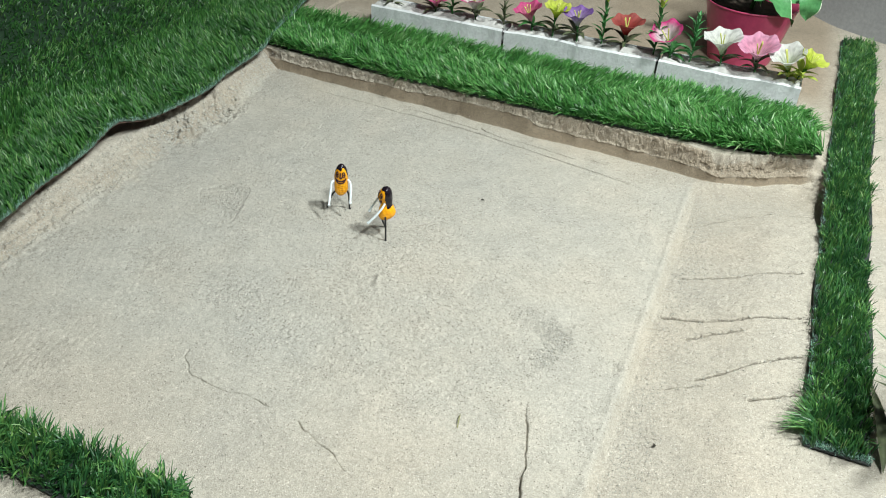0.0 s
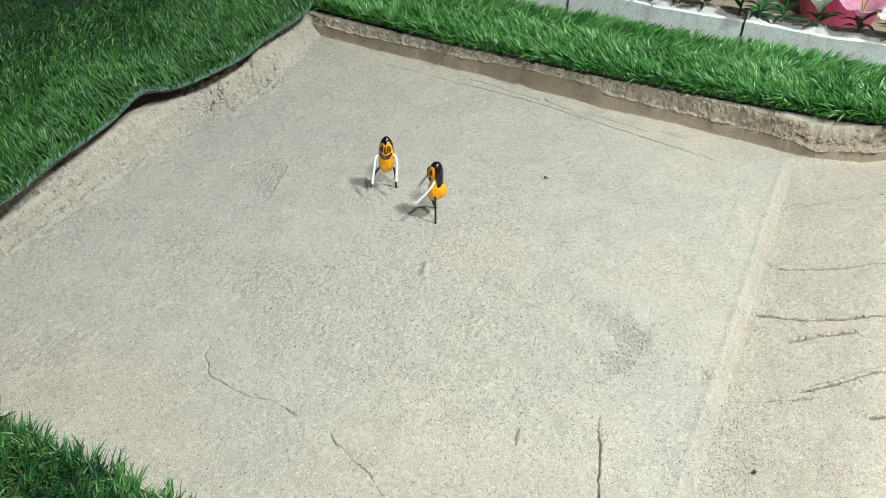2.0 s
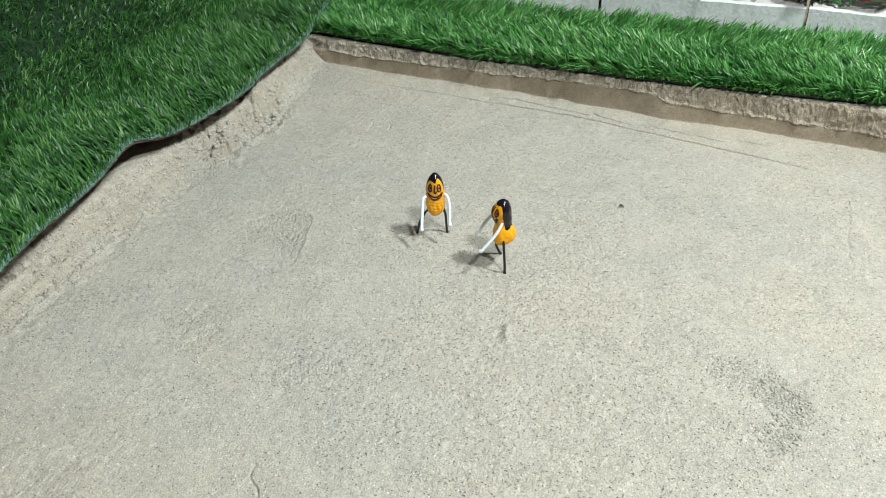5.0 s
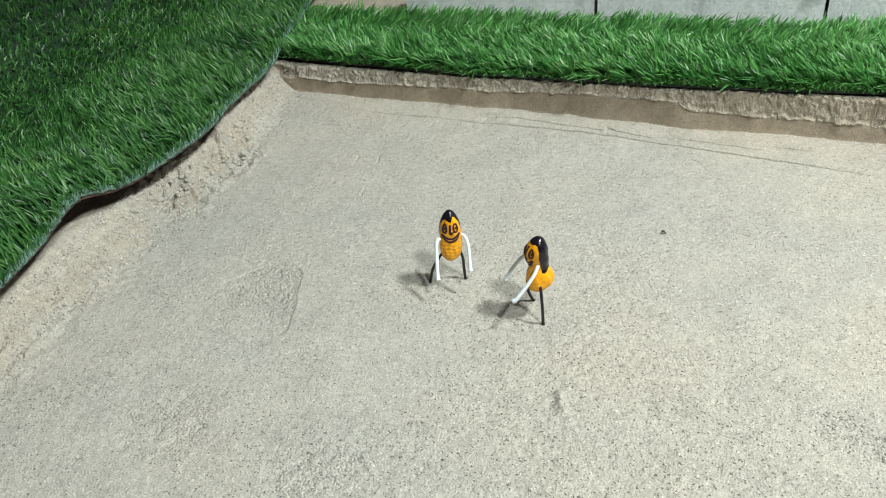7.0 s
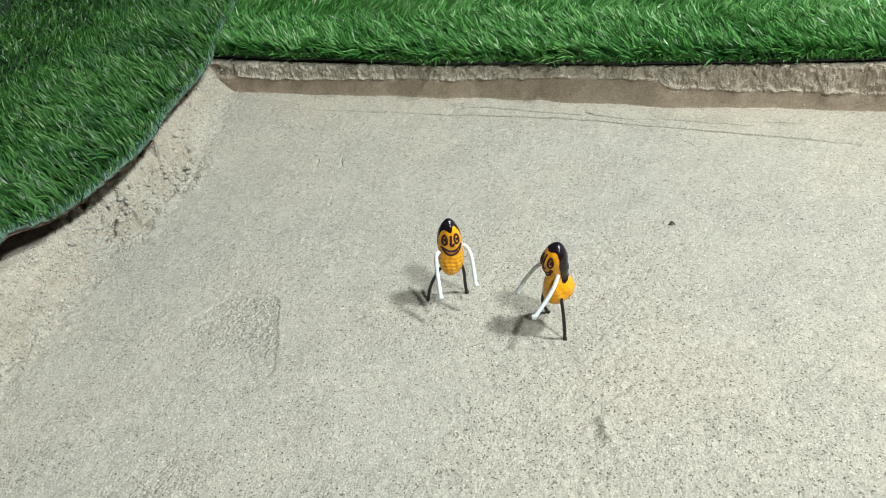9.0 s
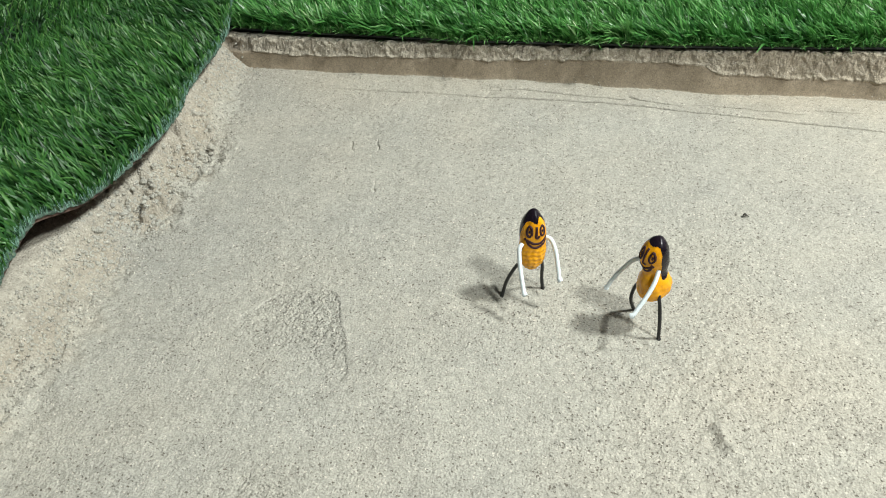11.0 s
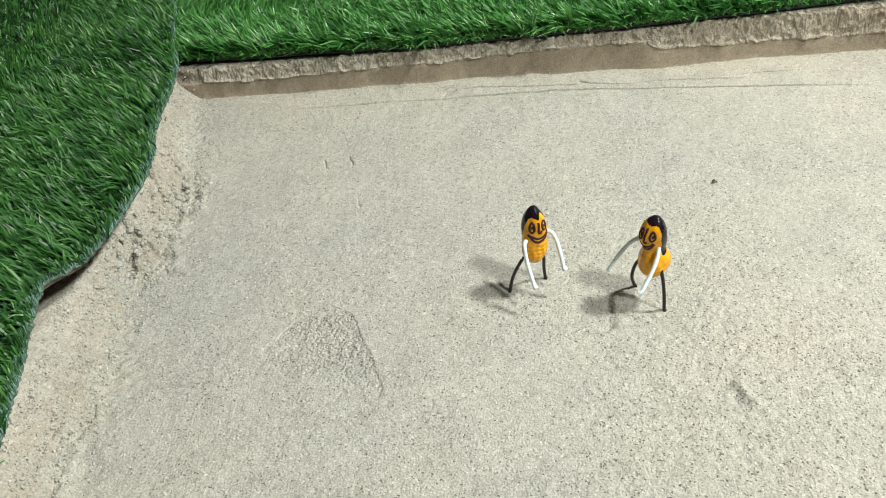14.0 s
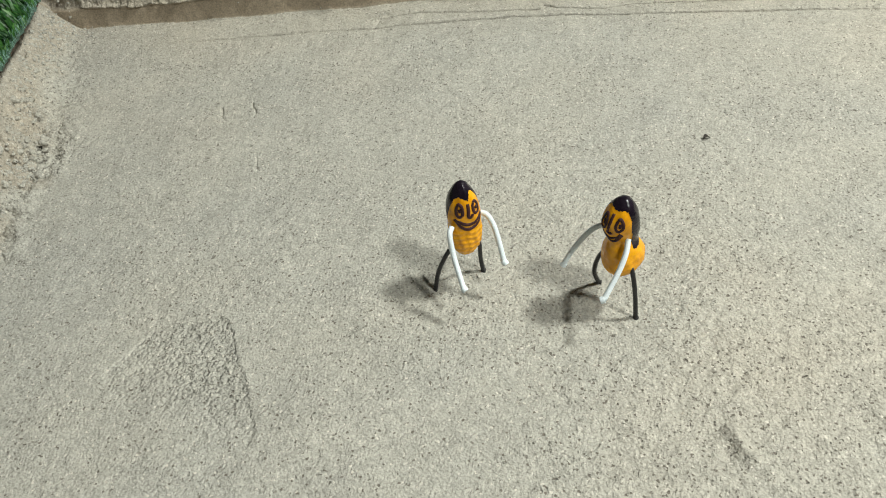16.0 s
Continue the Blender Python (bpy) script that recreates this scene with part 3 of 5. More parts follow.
def build_ground():
    u = spaced((-3.2, -1.0, 0.1), (-1.0, -0.885, 0.005), (-0.885, -0.79, 0.0012), (-0.79, -0.72, 0.0020), (-0.72, -0.612, 0.0012), (-0.612, -0.40, 0.0020), (-0.40, -0.372, 0.0010), (-0.372, -0.155, 0.0020), (-0.155, -0.100, 0.0014), (-0.100, -0.055, 0.0018), (-0.055, 0.125, 0.0014), (0.125, 0.13, 0.0025), (0.13, 0.24, 0.005), (0.24, 3.2, 0.1))
    v = spaced((-2.6, 0.30, 0.1), (0.30, 0.46, 0.004), (0.46, 0.58, 0.0014), (0.58, 0.72, 0.0014), (0.72, 1.02, 0.0012), (1.02, 1.15, 0.0014), (1.15, 1.165, 0.0012), (1.165, 1.235, 0.0010), (1.235, 1.285, 0.0007), (1.285, 1.34, 0.003), (1.34, 2.1, 0.01), (2.1, 3.6, 0.1))
    rows, cols = len(v), len(u)
    gu, gw = (a.ravel() for a in np.meshgrid(u, v))
    quads = grid_faces(rows, cols)
    # finer cells along the grooves and over the cut bank
    mu, mw = gu[quads].mean(1), gw[quads].mean(1)
    near = np.full(len(quads), 9.0)
    seen = np.flatnonzero((mu > -0.9) & (mu < 0.13) & (mw > 0.42) & (mw < 1.26))
    shift = (np.interp(mu, BANK_X, BANK_Y) - 1.250) * step(0.9, 1.2, mw)
    for pts in GROOVES:
        near[seen] = np.minimum(near[seen], off_line(mu[seen], (mw + shift)[seen], pts)[0])
    bank = (mu > -0.86) & (mu < 0.10) & (mw > 1.247) & (mw < 1.272)
    split = (near < 0.0045) | bank
    k = 3
    fine = quads[split]
    r, c = fine[:, 0] // cols, fine[:, 0] % cols
    span = (cols - 1) * k + 1
    ids = []
    for b in range(k + 1):
        for a in range(k + 1):
            ids.append((r * k + b) * span + c * k + a)
    ids = np.stack(ids, -1)
    keys, back = np.unique(ids, return_inverse=True)
    back = back.reshape(ids.shape)
    kr, kc = keys // span, keys % span
    fu = np.interp(kc / k, np.arange(cols), u)
    fw = np.interp(kr / k, np.arange(rows), v)
    whole = (kr % k == 0) & (kc % k == 0)
    number = np.where(whole, (kr // k) * cols + kc // k, 0)
    number[~whole] = len(gu) + np.arange((~whole).sum())
    back = number[back]
    small = [np.stack([back[:, b * (k + 1) + a], back[:, b * (k + 1) + a + 1], back[:, (b + 1) * (k + 1) + a + 1], back[:, (b + 1) * (k + 1) + a]], -1) for b in range(k) for a in range(k)]
    verts, states = ground_surface(np.concatenate([gu, fu[~whole]]), np.concatenate([gw, fw[~whole]]))
    me = mesh_of("ground", verts, np.concatenate([quads[~split]] + small), SAND)
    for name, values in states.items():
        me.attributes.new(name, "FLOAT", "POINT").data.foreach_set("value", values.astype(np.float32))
    return tagged(part("ground", me), "dry pale sand, levelled floor between low cut banks", "sand", kind="structure")


build_ground()


# ---- room shell ----
def box_mesh(name, sx, sy, sz, mat):
    bm = bmesh.new()
    bmesh.ops.create_cube(bm, size=1.0, matrix=Matrix.Diagonal((sx, sy, sz, 1)))
    me = bpy.data.meshes.new(name)
    bm.to_mesh(me)
    bm.free()
    me.materials.append(mat)
    return me


for shell, (cx, cy, cz), (sx, sy, sz) in (
    ("wall_west", (-3.1, 0.5, 1.3), (0.12, 6.2, 2.8)), ("wall_east", (2.2, 0.5, 1.3), (0.12, 6.2, 2.8)),
    ("wall_south", (0, -2.5, 1.3), (6.2, 0.12, 2.8)), ("wall_north", (0, 3.45, 1.3), (6.2, 0.12, 2.8)), ("ceiling", (0, 0.5, 2.66), (6.4, 6.3, 0.1)),
):
    ob = part(shell, box_mesh(shell, sx, sy, sz, PALE))
    ob.matrix_world = pose(cx, cy, cz)
    tagged(ob, "plain dull grey painted " + ("ceiling" if shell == "ceiling" else "wall"), "ceiling" if shell == "ceiling" else "wall", kind="structure")


def block_wall():
    """Concrete blockwork that runs slantwise behind the pot, with recessed mortar."""
    wall = part("wall_block", box_mesh("wall_block", 2.0, 0.10, 1.0, MORTAR))
    base = Matrix.Translation((0.117, 1.925, 0)) @ Matrix.Rotation(radians(-32), 4, "Z")
    wall.matrix_world = base @ pose(0, 0.058, 0.48)
    tagged(wall, "grey concrete block wall with recessed mortar joints", "wall", kind="structure")
    me = box_mesh("concrete_block", 0.388, 0.03, 0.188, CONCRETE)
    bm = bmesh.new()
    bm.from_mesh(me)
    bmesh.ops.bevel(bm, geom=bm.edges[:], offset=0.004, segments=1, affect="EDGES")
    bm.to_mesh(me)
    bm.free()
    for row in range(4):
        for col in range(-2, 3):
            x = col * 0.4 + (0.2 if row % 2 else 0.0) + 0.05
            if abs(x) < 0.8:
                ob = part("block", me, None, wall)
                ob.matrix_local = pose(x, -0.046, -0.375 + 0.2 * row)


block_wall()


# ---- artificial turf ----
def blades(pos, lean, length, width, seed, tall=3, spread=0.55, tuft=None, twist=0.55):
    """One strip of grass per row of pos (x, y, z); lean: the way the pile is brushed (dx, dy). Blades of one tuft lie alike."""
    rs = np.random.RandomState(seed)
    n = len(pos)
    if tuft is None:
        tuft = np.arange(n)
    many = int(tuft.max()) + 1
    swirl = 1.5 * spread * field(pos[:, 0], pos[:, 1], 0.07, seed + 3, 2)
    az = np.arctan2(lean[1], lean[0]) + swirl + rs.normal(0, spread * 1.0, many)[tuft] + rs.normal(0, spread * 0.55, n)
    amount = np.clip(np.hypot(*lean) + rs.normal(0, 0.22, many)[tuft] + rs.normal(0, 0.16, n), 0.05, 1.35)
    L = length * rs.uniform(0.75, 1.1, many)[tuft] * rs.uniform(0.72, 1.12, n)
    bend = np.clip(rs.uniform(0.2, 0.9, many)[tuft] + rs.normal(0, 0.15, n), 0.05, 1.0)
    # the flat of a blade mostly turns upwards as it bends over
    face = az + math.pi / 2 + rs.normal(0, twist, n)
    w = width * rs.uniform(0.7, 1.25, n)
    levels = np.linspace(0, 1, tall + 1)
    verts, along = [], []
    for s in levels:
        out = L * amount * (s * (1 - bend * 0.5) + bend * 0.6 * s * s)
        up = L * s * np.sqrt(np.clip(1 - (amount * 0.75 * (0.6 + 0.6 * s * bend)) ** 2, 0.12, 1)) - L * amount * 0.16 * s ** 3
        cx, cy, cz = pos[:, 0] + out * np.cos(az), pos[:, 1] + out * np.sin(az), pos[:, 2] + up
        half = w * 0.5 * (1.0 if s < 0.5 else 1 - 0.72 * ((s - 0.5) / 0.5) ** 1.5)
        dx, dy = half * np.cos(face), half * np.sin(face)
        tilt = half * rs.uniform(-0.6, 0.6, n)
        verts.append(np.stack([np.stack([cx - dx, cy - dy, cz - tilt], -1), np.stack([cx + dx, cy + dy, cz + tilt], -1)], 1))
        along.append(np.full((n, 2), s))
    v = np.concatenate(verts, 1)
    base = (np.arange(n) * v.shape[1])[:, None]
    quads = [base + np.array([[a, a + 1, a + 3, a + 2]]) for a in range(0, 2 * tall, 2)]
    tone = np.clip(0.5 + 0.26 * rs.normal(0, 1, many)[tuft] + 0.5 * field(pos[:, 0], pos[:, 1], 0.05, seed + 5, 2), 0, 1)
    return v.reshape(-1, 3), np.concatenate(quads), np.concatenate(along, 1).ravel(), np.repeat(tone, v.shape[1])


def tufts(inside, box, pitch, each, seed, spread=0.0022):
    """Tuft places on a jittered lattice, kept where inside(x, y) holds; each tuft gives a few blades. Returns x, y and the tuft's number."""
    rs = np.random.RandomState(seed)
    x, y = np.meshgrid(np.arange(box[0], box[1], pitch), np.arange(box[2], box[3], pitch))
    x = (x + rs.uniform(-0.45, 0.45, x.shape) * pitch).ravel()
    y = (y + rs.uniform(-0.45, 0.45, y.shape) * pitch).ravel()
    keep = inside(x, y)
    tuft = np.repeat(np.arange(keep.sum()), each)
    x, y = np.repeat(x[keep], each), np.repeat(y[keep], each)
    return x + rs.normal(0, spread, x.shape), y + rs.normal(0, spread, y.shape), tuft


def slab(name, left, right, along, lift, thick, mat):
    """A sheet between two edges left(s), right(s) for s in along, lying at lift(x, y), with real thickness."""
    cols = 14
    top = []
    for s in along:
        (ax, ay), (bx, by) = left(s), right(s)
        for f in np.linspace(0, 1, cols):
            top.append((ax + (bx - ax) * f, ay + (by - ay) * f))
    top = np.array(top)
    z = lift(top[:, 0], top[:, 1])
    rows = len(along)
    q = grid_faces(rows, cols)
    n = len(top)
    ring = [r * cols for r in range(rows)][::-1] + list(range(cols)) + [r * cols + cols - 1 for r in range(rows)] + list(range(n - cols, n))[::-1]
    edge = [(a, b, b + n, a + n) for a, b in zip(ring, ring[1:] + ring[:1]) if a != b]
    v = np.concatenate([np.column_stack([top, z]), np.column_stack([top, z - thick])])
    return mesh_of(name, v, np.concatenate([q, q[:, ::-1] + n, np.array(edge)]), mat, smooth=False)


def pile(parent, clumps, mat, name="pile", label="brushed plastic grass blades"):
    vs, fs, al, tn, n = [], [], [], [], 0
    for v, f, a, q in clumps:
        vs.append(v), fs.append(f + n), al.append(a), tn.append(q)
        n += len(v)
    me = mesh_of(name, np.concatenate(vs), np.concatenate(fs), mat, False, np.concatenate(al))
    me.attributes.new("tuft", "FLOAT", "POINT").data.foreach_set("value", np.concatenate(tn).astype(np.float32))
    return tagged(part(name, me, None, parent, label), kind="stuff")


# the large carpet: its free edge follows the bank and lifts in one place
EDGE_Y = (0.0, 0.40, 0.586, 0.709, 0.776, 0.835, 0.862, 0.895, 0.94, 1.00, 1.05, 1.10, 1.169, 1.23, 1.31, 1.45, 2.0, 2.6)
EDGE_X = (-0.68, -0.770, -0.809, -0.835, -0.846, -0.852, -0.855, -0.838, -0.830, -0.823, -0.825, -0.837, -0.840, -0.843, -0.863, -0.893, -1.01, -1.12)


def carpet_edge(y):
    return np.interp(y, EDGE_Y, EDGE_X) + 0.003 * field(y, y * 0, 0.04, 71)


def carpet_z(x, y):
    back = np.clip(carpet_edge(y) - x, 0, 9)
    z = 0.060 + 0.004 * field(y, y * 0, 0.12, 72) + 0.012 * field(x, y, 0.30, 73, 2) * step(0.03, 0.25, back)
    flap = np.exp(-((y - 0.845) / 0.040) ** 2) * np.exp(-back / 0.05)
    over = 0.012 * step(1.20, 1.27, y) * np.exp(-back / 0.25)
    return z + 0.011 * flap + over


def build_carpet():
    t = thing("turf_carpet", (0, 0, 0), "large green artificial turf carpet with a lifted cut edge", "artificial turf")
    run = np.arange(0.36, 1.751, 0.01)
    part("backing", slab("backing", lambda s: (-1.70, s), lambda s: (float(carpet_edge(np.array(s))) - 0.002, s), run, lambda x, y: carpet_z(x, y) - 0.001, 0.003, UNDERLAY), None, t, "brown woven underside")
    part("mat", slab("mat", lambda s: (-1.70, s), lambda s: (float(carpet_edge(np.array(s))) - 0.006, s), run, lambda x, y: carpet_z(x, y) + 0.0008, 0.0006, MAT_TOP), None, t, "dark green woven mat")
    # woven selvedge standing along the cut
    ys = np.arange(0.36, 1.75, 0.002)
    xs = carpet_edge(ys)
    z = carpet_z(xs, ys)
    rs = np.random.RandomState(5)
    prof = [(-0.0040, 0.0010), (-0.003, 0.0012), (-0.0015, 0.0010), (0.0000, 0.0006), (0.0003, -0.0006), (0.0, -0.0014)]
    v = np.stack([np.stack([xs + a + rs.uniform(-0.0012, 0.0012, len(xs)), ys, z + b + rs.uniform(-0.0009, 0.0009, len(xs))], -1) for a, b in prof], 1)
    part("selvedge", mesh_of("selvedge", v.reshape(-1, 3), grid_faces(len(ys), len(prof)), SELVEDGE), None, t, "frayed grey-green cut edge")
    near = tufts(lambda x, y: (x < carpet_edge(y) - 0.001) & (x > carpet_edge(y) - 0.34), (-1.4, -0.7, 0.36, 1.75), 0.0066, 8, 81, 0.0020)
    far = tufts(lambda x, y: (x <= carpet_edge(y) - 0.34), (-1.7, -1.0, 0.45, 1.75), 0.0098, 6, 82, 0.0030)
    clumps = []
    for (x, y, tuft), width, tall, seed in ((near, 0.0019, 3, 83), (far, 0.0023, 2, 84)):
        back = carpet_edge(y) - x + 0.16 * field(x, y, 0.25, 85)
        p = np.column_stack([x, y, carpet_z(x, y)])
        kind = np.digitize(back, [0.07, 0.15, 0.22])
        kind[carpet_edge(y) - x < 0.010] = 4
        # thinner further in, so that more of the dark mat shows
        kind[(np.random.RandomState(seed + 50).rand(len(x)) < np.array([0.0, 0.1, 0.45, 0.62, 0.0])[kind])] = 9
        # brushed away from the cut edge, standing and tangled further in
        for k, lean in enumerate(((-0.70, -0.16), (-0.60, 0.14), (0.10, 0.30), (0.55, 0.28), (-0.50, 0.0))):
            if (kind == k).any():
                clumps.append(blades(p[kind == k], lean, (0.025, 0.025, 0.019, 0.014, 0.013)[k], width, seed + 7 * k, tall, (0.50, 0.62, 0.95, 1.2, 0.8)[k], tuft[kind == k], (0.55, 0.7, 1.6, 1.8, 0.8)[k]))
    ys = np.random.RandomState(56).uniform(0.37, 1.74, 5600)
    xs = carpet_edge(ys) - np.random.RandomState(57).uniform(-0.001, 0.006, 5600)
    pile(t, [blades(np.column_stack([xs, ys, carpet_z(xs, ys)]), (0.10, 0.05), 0.0062, 0.0006, 58, 2, 1.9)], FRAY, "fray", "pale teal frayed threads")
    ys = np.random.RandomState(86).uniform(0.37, 1.74, 1700)
    xs = carpet_edge(ys) - np.random.RandomState(87).uniform(0.0, 0.004, 1700)
    clumps.append(blades(np.column_stack([xs, ys, carpet_z(xs, ys)]), (-0.05, 0.25), 0.008, 0.0010, 88, 3, 1.2))
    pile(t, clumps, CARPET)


build_carpet()


def strip(label, left, right, along, lift, inside, box, pitch, each, lean, length, width, seed, mat, group, spread=0.55, turn=0.72, fringe=None, twist=0.55, extra=(), frayed=None):
    t = thing("turf_strip", (0, 0, 0), label, "artificial turf", group)
    part("backing", slab("backing", left, right, along, lambda x, y: lift(x, y) + 0.0022, 0.0018, BACKING), None, t, "black woven backing")
    x, y, tuft = tufts(inside, box, pitch, each, seed, 0.0022 if each < 10 else 0.0030)
    p = np.column_stack([x, y, lift(x, y) + 0.003])
    # brushed one way in front, the other way along the rear rows
    rear = y + 0.05 * field(x, y, 0.06, seed + 1) > box[2] + turn * (box[3] - box[2])
    clumps = [blades(p[pick], way, length, width, seed + 2 + k, 3, spread, tuft[pick], twist) for k, (pick, way) in enumerate(((rear, (-lean[0] * 1.0, lean[1] + 0.22)), (~rear, lean))) if pick.any()]
    if fringe is not None:
        # stray blades over the cut edge
        q = np.column_stack([fringe[:, 0], fringe[:, 1], lift(fringe[:, 0], fringe[:, 1]) + 0.0026])
        clumps.append(blades(q, (-0.30, -0.70), 0.014, width * 0.6, seed + 9, 3, 0.8))
    # single clumps that fan out over the edge
    for k, (px, py, many, way, tall) in enumerate(extra):
        rs = np.random.RandomState(seed + 30 + k)
        q = np.column_stack([rs.normal(px, 0.005, many), rs.normal(py, 0.006, many)])
        clumps.append(blades(np.column_stack([q, lift(q[:, 0], q[:, 1]) + 0.003]), way, tall, width, seed + 40 + k, 3, 0.45, np.zeros(many, int)))
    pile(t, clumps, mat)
    if frayed is not None:
        q = np.column_stack([frayed[:, 0], frayed[:, 1], lift(frayed[:, 0], frayed[:, 1]) + 0.0015])
        pile(t, [blades(q, (-0.10, -0.60), 0.0060, 0.0007, seed + 20, 2, 1.9)], FRAY, "fray", "pale teal frayed threads")
    return t


# behind the cut bank
FRONT_X = (-1.0, -0.858, -0.775, -0.60, -0.40, -0.19, -0.02, 0.05, 0.115, 0.2)
FRONT_Y = (1.275, 1.272, 1.262, 1.250, 1.246, 1.253, 1.262, 1.272, 1.302, 1.31)


def front_y(x):
    return np.interp(x, FRONT_X, FRONT_Y) + 0.002 * field(x, x * 0, 0.05, 91)


def back_lift(x, y):
    return BANK + 0.003 + 0.004 * step(-0.2, 0.1, x) + 0.002 * field(x, y, 0.15, 92)


def right_end(y):
    return np.interp(y, (1.25, 1.30, 1.43), (0.118, 0.116, 0.070))


FRINGE = np.random.RandomState(100).uniform(-0.89, 0.10, 2400)
FRINGE = np.column_stack([FRINGE, front_y(FRINGE) + np.random.RandomState(102).uniform(-0.001, 0.003, 2400)])
strip("long strip of bright green artificial turf above the sand bank", lambda s: (s, float(front_y(np.array(s)))), lambda s: (s - (0.03 if s > 0.05 else 0), 1.432),
      np.arange(-0.90, 0.116, 0.01), back_lift, lambda x, y: (y > front_y(x) + 0.001) & (y < 1.432) & (x < right_end(y)), (-0.93, 0.13, 1.235, 1.44), 0.0064, 9, (-0.74, 0.08), 0.028, 0.0021, 101, TURF, "narrow turf strips", 0.55, 0.60, FRINGE)

FRAYED = np.random.RandomState(104).uniform(0, 1, (2200, 2))
FRAYED = np.concatenate([np.column_stack([0.1235 + 0.004 * FRAYED[:1500, 0], 0.690 + 1.1 * FRAYED[:1500, 1]]), np.column_stack([0.124 + 0.064 * FRAYED[1500:1950, 0], 0.689 + 0.010 * FRAYED[1500:1950, 1]])])
strip("narrow strip of dark green artificial turf on the sand", lambda s: (0.124 + 0.002 * math.sin(s * 31), s), lambda s: (0.188 + 0.002 * math.sin(s * 23), s), np.arange(0.688, 1.83, 0.01),
      lambda x, y: np.interp(y, (0.6, 1.12, 1.3, 1.5, 2.0), (0.021, 0.022, 0.030, 0.052, 0.075)) + 0.002 * np.sin(y * 17), lambda x, y: (x > 0.127) & (x < 0.184) & (y > 0.691), (0.12, 0.2, 0.67, 1.82), 0.0074, 14, (-0.34, 0.06), 0.0165, 0.0014, 111, TURF_DARK, "narrow turf strips", 1.5, twist=1.1,
      extra=((0.130, 0.712, 70, (-0.85, -0.25), 0.026), (0.131, 0.735, 50, (-0.70, 0.05), 0.022), (0.130, 0.770, 36, (-0.70, 0.15), 0.022), (0.130, 0.905, 30, (-0.60, 0.2), 0.018)), frayed=FRAYED)

strip("narrow strip of dark green artificial turf on the sand", lambda s: (s, 0.338 + 0.002 * math.sin(s * 31)), lambda s: (s, 0.392 + 0.002 * math.sin(s * 23)), np.arange(-1.0, -0.385, 0.01),
      lambda x, y: ground_z(x, y * 0 + 0.365, False) * 0 + 0.003, lambda x, y: (y > 0.341) & (y < 0.391) & (x < -0.388), (-1.0, -0.38, 0.33, 0.4), 0.0074, 12, (0.45, 0.30), 0.020, 0.0019, 121, TURF_DARK, "narrow turf strips", 1.2, twist=0.9)


# ---- planter blocks ----
def planter(x0, x1, seed):
    t = thing("planter_block", ((x0 + x1) / 2, 1.482, 0.046), "grey-white plaster trough with lumpy white filling, holding flowers", "planter", "row of planters")
    half, deep, tall = (x1 - x0) / 2, 0.026, 0.046
    # trough walls: an open box with thickness
    n = 40
    xs = np.linspace(-half, half, n)
    prof = [(-deep, 0.0), (-deep - 0.002, tall - 0.002), (-deep + 0.001, tall), (-deep + 0.004, tall), (-deep + 0.005, tall - 0.006), (deep - 0.005, tall - 0.006), (deep - 0.004, tall), (deep + 0.001, tall), (deep, 0.0)]
    v = np.array([[(x, y + 0.0022 * float(field(np.array(x), np.array(y), 0.03, seed)), z + (0.003 * float(field(np.array(x), np.array(z), 0.05, seed + 3)) if z > 0.01 else 0)) for y, z in prof] for x in xs])
    me = mesh_of("trough", v.reshape(-1, 3), grid_faces(n, len(prof)), PLASTER, False)
    bm = bmesh.new()
    bm.from_mesh(me)
    bmesh.ops.holes_fill(bm, edges=bm.edges[:], sides=20)
    bmesh.ops.recalc_face_normals(bm, faces=bm.faces[:])
    bm.to_mesh(me)
    bm.free()
    part("trough", me, None, t)
    gx, gy = np.meshgrid(np.linspace(-half + 0.004, half - 0.004, 70), np.linspace(-deep + 0.003, deep - 0.003, 16))
    gz = tall - 0.004 + 0.010 * (0.35 + field(gx, gy, 0.022, seed + 5, 3)) * (1 - (gy / deep) ** 4)
    part("filling", mesh_of("filling", np.stack([gx, gy, gz], -1).reshape(-1, 3), grid_faces(*gx.shape), FOAM), None, t, "lumpy white filling")


planter(-0.745, -0.4725, 131)
planter(-0.4685, -0.1845, 141)
planter(-0.1805, 0.060, 151)


# ---- flowers ----
def leaf_mesh(length, width, curl, mat, fold=0.25, wave=0.0):
    n = 9
    s = np.linspace(0, 1, n)
    w = width * 0.5 * np.sin(np.pi * s ** 0.75) ** 0.9 + 0.0004
    z = curl * length * (s - 1.6 * s * s)
    rows = [np.stack([length * s, f * w, z + abs(f) * w * fold * 2 + wave * width * np.sin(s * 11) * f], -1) for f in (-1, -0.5, 0, 0.5, 1)]
    v = np.stack(rows, 1)
    return mesh_of("leaf", v.reshape(-1, 3), grid_faces(n, 5), mat, True, np.repeat(s, 5))


